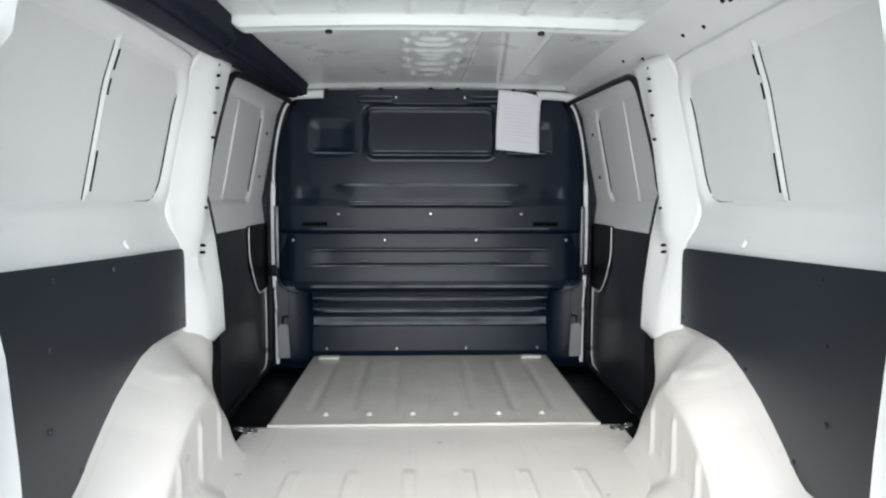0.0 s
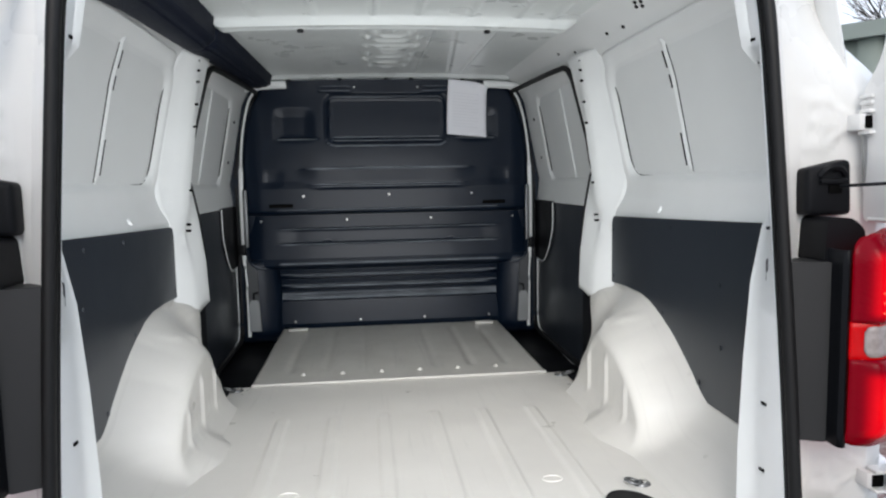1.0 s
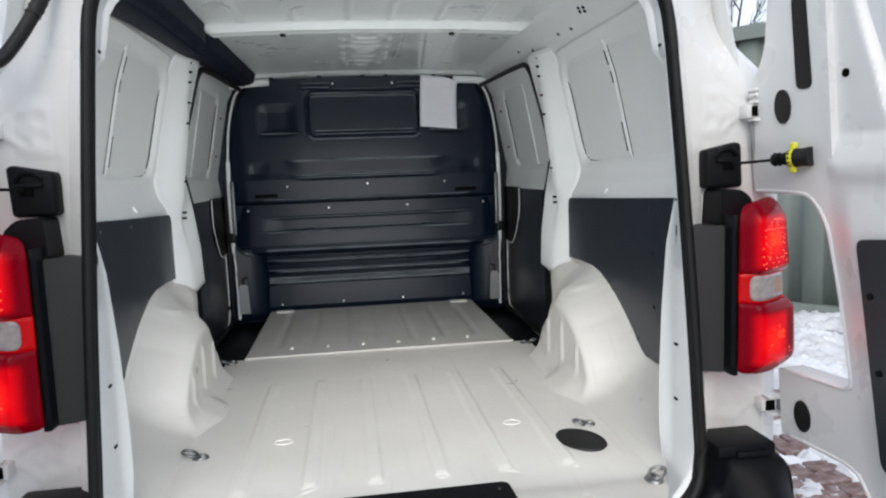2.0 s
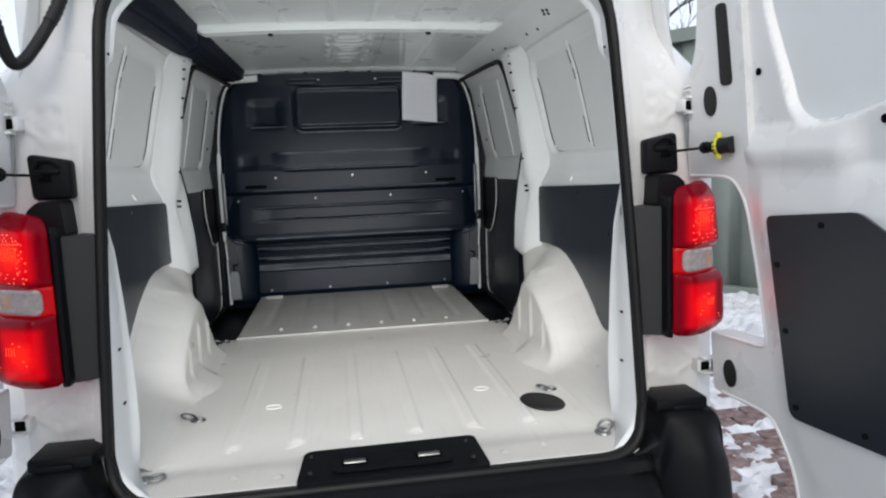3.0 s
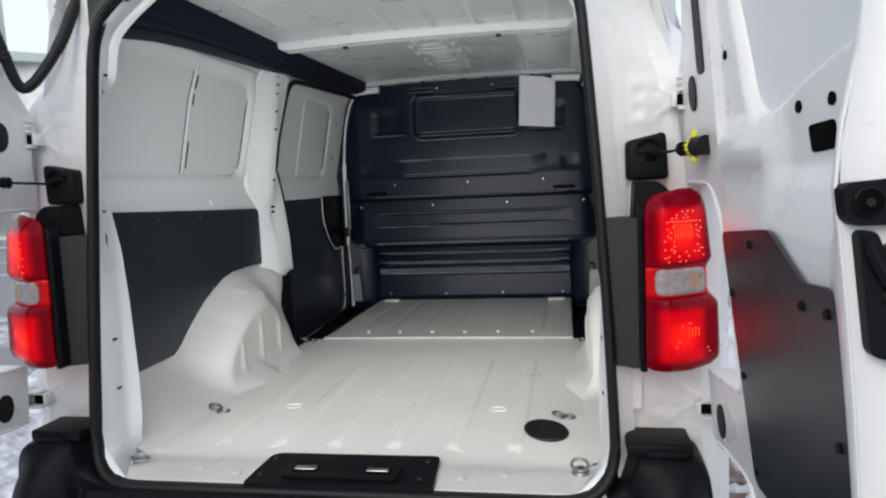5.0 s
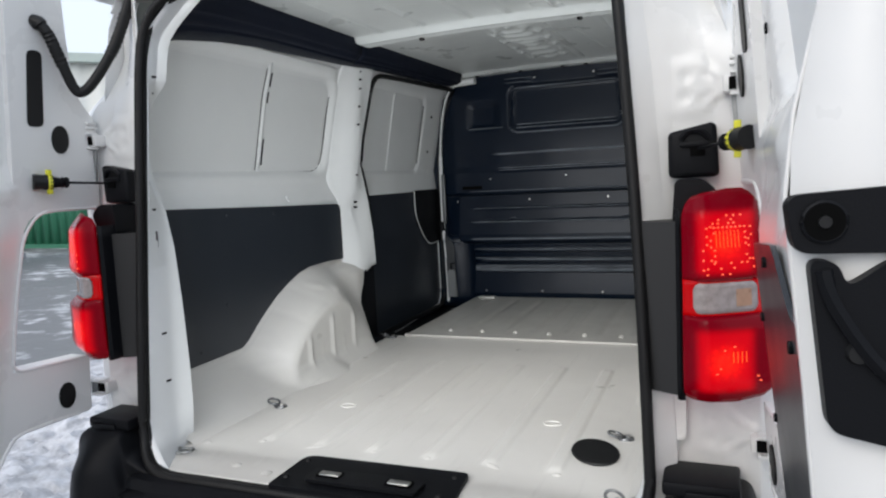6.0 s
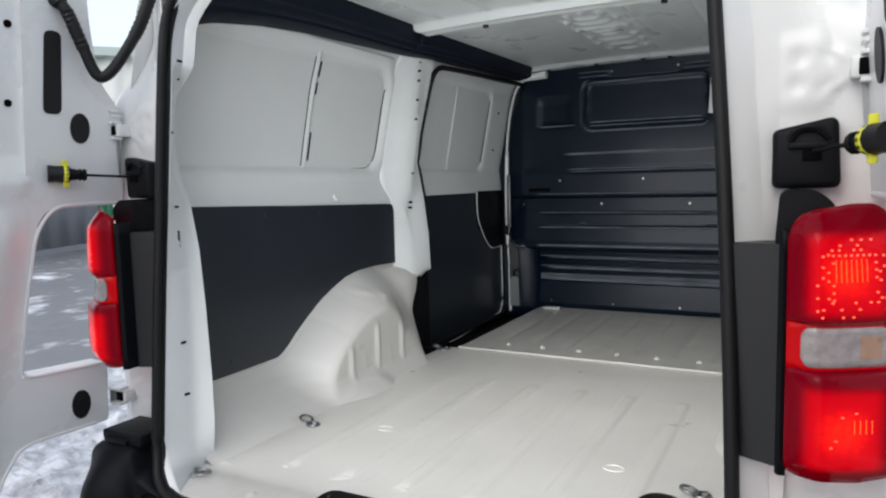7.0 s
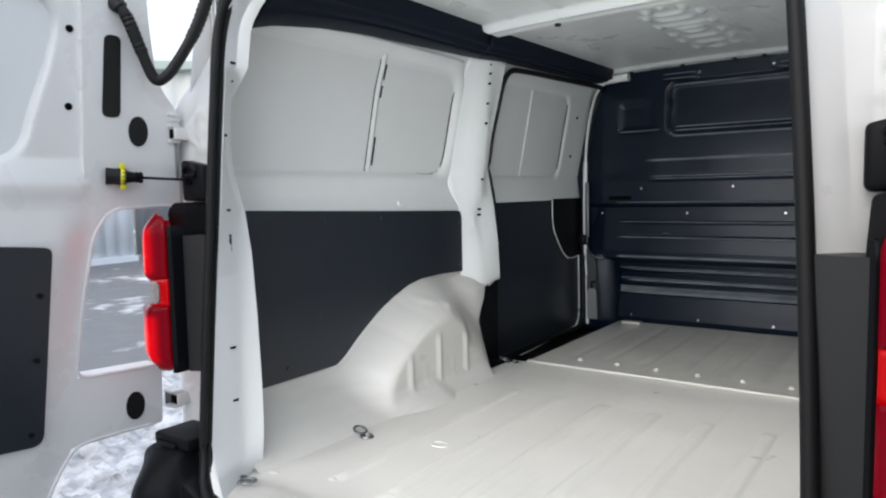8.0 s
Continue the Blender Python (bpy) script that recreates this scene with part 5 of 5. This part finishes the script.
# ---------------------------------------------------------------- things on the floor and bulkhead
def tie_down(x, y, a, up=0.3, size=0.85, steel=DARKSTEEL):
    ob = thing("tie_down_ring", "folded steel tie-down ring on the floor" if up < 0.8 else "raised bright steel tie-down ring on the floor", "tie-down", "tie-down rings on the floor", at=(x, y, 0.6))
    ob.rotation_euler = (0, 0, radians(a))
    k = size
    part("base", disc(bmesh.new(), (0.012 * k, 0, 0.003), (0, 0, 1), 0.024 * k, 0.006, 16, 1.2, 0.003), steel, ob)
    # the loop turns up about its foot
    pts = []
    for t in (2 * math.pi * j / 16 for j in range(16)):
        r = 0.024 * k * (1 - math.cos(t))
        pts.append((-r * math.cos(up), 0.021 * k * math.sin(t), 0.008 + r * math.sin(up)))
    part("ring", tube(pts, 0.0038, 8, True), steel, ob)
    part("screw", disc(bmesh.new(), (0.020 * k, 0, 0.007), (0, 0, 1), 0.009 * k, 0.010, 6), ZINC, ob)
    return ob


for x, y, a, up, size, steel in ((-0.572, 0.418, -10, 0.3, 0.85, DARKSTEEL), (0.552, 0.41, 10, 0.25, 0.8, DARKSTEEL), (-0.605, 0.006, 165, 0.1, 0.9, DULLZINC),
                                 (0.588, 0.010, 85, 1.1, 0.95, DULLZINC), (-0.645, 1.41, 30, 0.3, 0.9, DARKSTEEL), (0.645, 1.41, 150, 0.3, 0.9, DARKSTEEL)):
    tie_down(x, y, a, up, size, steel)

cap = thing("floor_cap", "black oval rubber cap in the floor", "cap", at=(0.498, 0.292, 0.6))
oval = lambda r, t: (r * 0.70 * math.cos(t) * math.cos(0.36) - r * math.sin(t) * math.sin(0.36), r * 0.70 * math.cos(t) * math.sin(0.36) + r * math.sin(t) * math.cos(0.36))
turns = [2 * math.pi * k / 36 for k in range(36)]
part("cover", plate([oval(0.080, t) for t in turns], lambda a, b, d: (a, b, 0.007 - d), 0.010), RUBBER, cap)
part("rim", tube([(*oval(0.081, t), 0.005) for t in turns], 0.004, 6, True), RUBBER, cap)

sheet_ob = thing("paper_sheet", "white printed paper sheet hung on the bulkhead", "paper", at=(0.43, 2.42, 1.76))
def leaf(u, v):
    x = lerp(v, (0, -0.116), (1, -0.104)) + (0.206 + 0.0 * v) * u
    z = lerp(v, (0, -0.125), (1, 0.162)) - 0.022 * u
    curl = 0.018 * math.sin(math.pi * v) - 0.03 * u * (1 - v) - 0.035 * ease(0.8, 1.0, v) * ease(0.55, 1, u)
    return (x, curl + 0.012, z - 0.02 * ease(0.85, 1, v) * ease(0.6, 1, u))
thick(part("leaf", sheet(leaf, span(0, 1, 12), span(0, 1, 16)), PAPER, sheet_ob), 0.0012, 0)
for k in range(12):
    v = 0.16 + 0.055 * k
    bm = sheet(lambda u, d: Vector(leaf(u, v + d)) + Vector((0, -0.0015, 0)), span(0.14, 0.80 - 0.14 * (k % 3 == 1), 6), (0, 0.010))
    part("print_bar", bm, INK, sheet_ob)




# ---------------------------------------------------------------- outside
def ground_material():
    m = bpy.data.materials.new("snowy_asphalt")
    m.use_nodes = True
    n, l = m.node_tree.nodes, m.node_tree.links
    b = n["Principled BSDF"]
    co = n.new("ShaderNodeTexCoord")
    big = n.new("ShaderNodeTexNoise")
    big.inputs["Scale"].default_value, big.inputs["Detail"].default_value, big.inputs["Roughness"].default_value = 0.42, 10, 0.7
    fine = n.new("ShaderNodeTexNoise")
    fine.inputs["Scale"].default_value, fine.inputs["Detail"].default_value = 3.5, 4
    for k in (big, fine):
        l.new(co.outputs["Object"], k.inputs["Vector"])
    ramp = n.new("ShaderNodeValToRGB")
    ramp.color_ramp.elements[0].position, ramp.color_ramp.elements[0].color = 0.53, (0.15, 0.152, 0.156, 1)
    ramp.color_ramp.elements[1].position, ramp.color_ramp.elements[1].color = 0.64, (0.74, 0.75, 0.78, 1)
    add = n.new("ShaderNodeMixRGB")
    add.blend_type = "MIX"
    add.inputs[0].default_value = 0.4
    l.new(big.outputs["Fac"], add.inputs[1])
    l.new(fine.outputs["Fac"], add.inputs[2])
    l.new(add.outputs[0], ramp.inputs[0])
    l.new(ramp.outputs[0], b.inputs["Base Color"])
    rr = n.new("ShaderNodeMapRange")
    rr.inputs[3].default_value, rr.inputs[4].default_value = 0.25, 0.75
    l.new(add.outputs[0], rr.inputs[0])
    l.new(rr.outputs[0], b.inputs["Roughness"])
    bump = n.new("ShaderNodeBump")
    bump.inputs["Distance"].default_value = 0.02
    l.new(add.outputs[0], bump.inputs["Height"])
    l.new(bump.outputs[0], b.inputs["Normal"])
    return m


GROUND = ground_material()
def ground_z(x, y):
    return 0.02 * noise.noise((x * 0.9, y * 0.9, 0)) * (1 if math.hypot(x, y) < 30 else 0)
axis = [-600, -120, -40, -16] + span(-10, 10, 80) + [16, 40, 120, 600]
ob = part("ground", sheet(lambda x, y: (x, y, ground_z(x, y)), axis, axis), GROUND)
tagged(ob, "wet asphalt yard with patches of trodden snow", "ground", kind="structure")

WALLGREEN = material("grey_green_cladding", (0.185, 0.215, 0.19), 0.5, vary=0.08, scale=1.5, dirt=(0.25, 0.28, 0.27), dirt_amount=0.4)
def clad_wall(name, label, category, p, q, height, mat, pitch=0.28, deep=0.03, group=""):
    """An upright ribbed wall between two places on the ground, as a thick sheet with a cap."""
    a, b = Vector((*p, 0)), Vector((*q, 0))
    d = (b - a).normalized()
    n = Vector((-d.y, d.x, 0))
    ob = thing(name, label, category, group, at=tuple((a + b) / 2))
    L = (b - a).length
    c = (a + b) / 2
    us = []
    for k in range(int(L / pitch)):
        us += [(k * pitch, 0), (k * pitch + pitch * 0.42, 0), (k * pitch + pitch * 0.5, deep), (k * pitch + pitch * 0.92, deep)]
    bm = sheet(lambda k, z: a + d * us[int(k)][0] + n * us[int(k)][1] + Vector((0, 0, z)) - c, range(len(us)), (0.02, height))
    thick(part("cladding", bm, mat, ob), 0.05, 0)
    bm = bmesh.new()
    for z in (0.06, height):
        m = Matrix.Translation(-c + (a + b) / 2 + Vector((0, 0, z))) @ d.to_track_quat("X", "Z").to_matrix().to_4x4() @ Matrix.Diagonal((L, 0.16, 0.12, 1))
        bm2 = bmesh.new()
        bmesh.ops.create_cube(bm2, size=1, matrix=m)
        part("rail", bm2, mat, ob)
    bm.free()
    return ob


clad_wall("site_container", "grey-green ribbed steel container standing in the snow", "container", (0.16, 8.54), (5.0, 2.4), 2.5, WALLGREEN)
WHITEBOX = material("white_ribbed_panel", (0.80, 0.83, 0.86), 0.5, vary=0.05)
GREENBOX = material("green_container_paint", (0.025, 0.15, 0.085), 0.4, vary=0.1)
GREYBOX = material("grey_shed_panel", (0.22, 0.23, 0.24), 0.6, vary=0.1)
clad_wall("white_container", "white ribbed steel container across the yard", "container", (-12.5, 3.6), (-13.1, 7.05), 2.6, WHITEBOX, 0.35)
clad_wall("grey_shed", "grey panelled shed across the yard", "shed", (-13.3, 7.2), (-14.3, 9.7), 2.6, GREYBOX, 0.6)
clad_wall("green_container", "green steel container across the yard", "container", (-18.2, 12.1), (-14.6, 11.9), 2.6, GREENBOX, 0.35)

CREAM = material("cream_hall_cladding", (0.70, 0.71, 0.67), 0.5, vary=0.04)
EAVE = material("green_eave_trim", (0.52, 0.60, 0.55), 0.5, vary=0.05)
hall = clad_wall("storage_hall", "cream clad storage hall with a pale green eave", "hall", (-25.0, 13.4), (-15.8, 23.2), 6.3, CREAM, 0.9, 0.05)
bm = box(bmesh.new(), (-6.8, -0.25, 6.28), (6.8, 0.25, 6.62), 0.02, 1)
bmesh.ops.rotate(bm, verts=bm.verts, matrix=Matrix.Rotation(math.atan2(9.8, 9.2), 3, "Z"))
part("eave", bm, EAVE, hall, "pale green eave")

# snow-laden bare tree behind the container
BARK = material("dark_wet_bark", (0.06, 0.055, 0.05), 0.8, vary=0.3, scale=20)
FROST = material("snow_on_twigs", (0.72, 0.73, 0.76), 0.8, vary=0.05)


def bare_tree(x, y, height, seed):
    tree = thing("tree", "bare tree with snow lying on its twigs behind the container", "tree", at=(x, y, 0))
    rng = random.Random(seed)
    part("trunk", tube([(0, 0, -0.1), (0.05, 0, height * 0.25), (0.0, 0.06, height * 0.5), (0.04, 0.02, height * 0.8)], 0.10, 8), BARK, tree)
    crown, frost = bmesh.new(), bmesh.new()

    def stick(bm, a, b, r):
        d = (b - a).normalized()
        e = d.orthogonal().normalized()
        f = d.cross(e)
        low = [bm.verts.new(a + (e * math.cos(k * 2.094) + f * math.sin(k * 2.094)) * r) for k in range(3)]
        tip = [bm.verts.new(b + (e * math.cos(k * 2.094) + f * math.sin(k * 2.094)) * r * 0.5) for k in range(3)]
        for k in range(3):
            bm.faces.new((low[k], low[(k + 1) % 3], tip[(k + 1) % 3], tip[k]))

    def grow(a, d, length, r, depth):
        b = a + d * length
        stick(crown, a, b, r)
        if r < 0.03:
            up = Vector((0, 0, r * 0.9))
            stick(frost, a + up, b + up, r * 0.9)
        if depth:
            for k in range(4):
                v = Vector((rng.uniform(-1, 1), rng.uniform(-1, 1), rng.uniform(-0.25, 0.9)))
                grow(a + d * length * rng.uniform(0.35, 1.0), (d + v * 0.8).normalized(), length * rng.uniform(0.5, 0.75), r * 0.55, depth - 1)
    for k in range(11):
        t = 2.4 * k
        grow(Vector((0, 0, height * (0.22 + 0.055 * k))), Vector((math.cos(t), math.sin(t), 0.7)).normalized(), height * 0.26, 0.045, 3)
    part("crown", crown, BARK, tree)
    part("snow_on_twigs", frost, FROST, tree, "white snow on the twigs")
    return tree


bare_tree(5.6, 10.2, 5.4, 5)
bare_tree(9.8, 9.6, 5.8, 8)

# clay brick paving edge that shows through the snow beside the van
CLAY = material("wet_clay_brick", (0.13, 0.058, 0.046), 0.5, vary=0.45, scale=22, grain=0.5, grain_scale=90, dirt=(0.5, 0.5, 0.52), dirt_amount=0.5, dirt_scale=26)
random.seed(4)
paving = thing("brick_paving", "wet red-brown clay brick paving half covered by snow", "paving", kind="structure", at=(1.6, 1.2, 0.02))
brick = bpy.data.meshes.new("brick")
bm = box(bmesh.new(), (-0.098, -0.048, -0.03), (0.098, 0.048, 0.03), 0.006, 1)
bm.to_mesh(brick)
bm.free()
brick.materials.append(CLAY)
for i in range(9):
    for j in range(16):
        if random.random() < 0.22:
            continue
        ob = new("brick", brick)
        ob.parent = paving
        ob.location = (-0.55 + 0.205 * i + 0.1 * (j % 2), -0.75 + 0.103 * j, 0.012 + random.uniform(-0.006, 0.004))
        ob.rotation_euler = (random.uniform(-0.03, 0.03), random.uniform(-0.03, 0.03), random.uniform(-0.02, 0.02))
SNOW = material("trodden_snow", (0.68, 0.69, 0.72), 0.7, vary=0.05, grain=0.5, grain_scale=60, dirt=(0.32, 0.31, 0.31), dirt_amount=0.85, dirt_scale=3)
SLUSH = material("dirty_wet_slush", (0.60, 0.61, 0.64), 0.5, vary=0.15, scale=12, grain=0.6, grain_scale=40, dirt=(0.10, 0.10, 0.11), dirt_amount=0.95, dirt_scale=9)


def snow_sheet(x0, x1, y0, y1, seed, base, label, mat, step=0.025):
    """Thin uneven snow that dips under the ground where it has been trodden away."""
    def snow_z(x, y):
        k = noise.noise((x * 2.1, y * 2.1, seed)) + 0.5 * noise.noise((x * 5.3, y * 5.3, seed + 1)) + 0.42 * noise.noise((x * 14, y * 14, seed + 2)) + 0.28 * noise.noise((x * 37, y * 37, seed + 3))
        edge = min(1, max(0, min(x - x0, x1 - x, y - y0, y1 - y) / 0.3))
        return base + 0.075 * k - (base + 0.06) * (1 - edge)
    bm = sheet(lambda x, y: (x, y, snow_z(x, y)), span(x0, x1, int((x1 - x0) / step)), span(y0, y1, int((y1 - y0) / step)))
    tagged(part("snow_patch", bm, mat), label, "snow", kind="stuff")


snow_sheet(0.98, 4.6, 0.28, 5.2, 3.0, 0.054, "thin trodden snow lying on the paving", SNOW, 0.016)
snow_sheet(-4.2, -1.05, -1.6, 3.2, 7.0, 0.03, "dirty wet slush lying on the asphalt", SLUSH, 0.02)
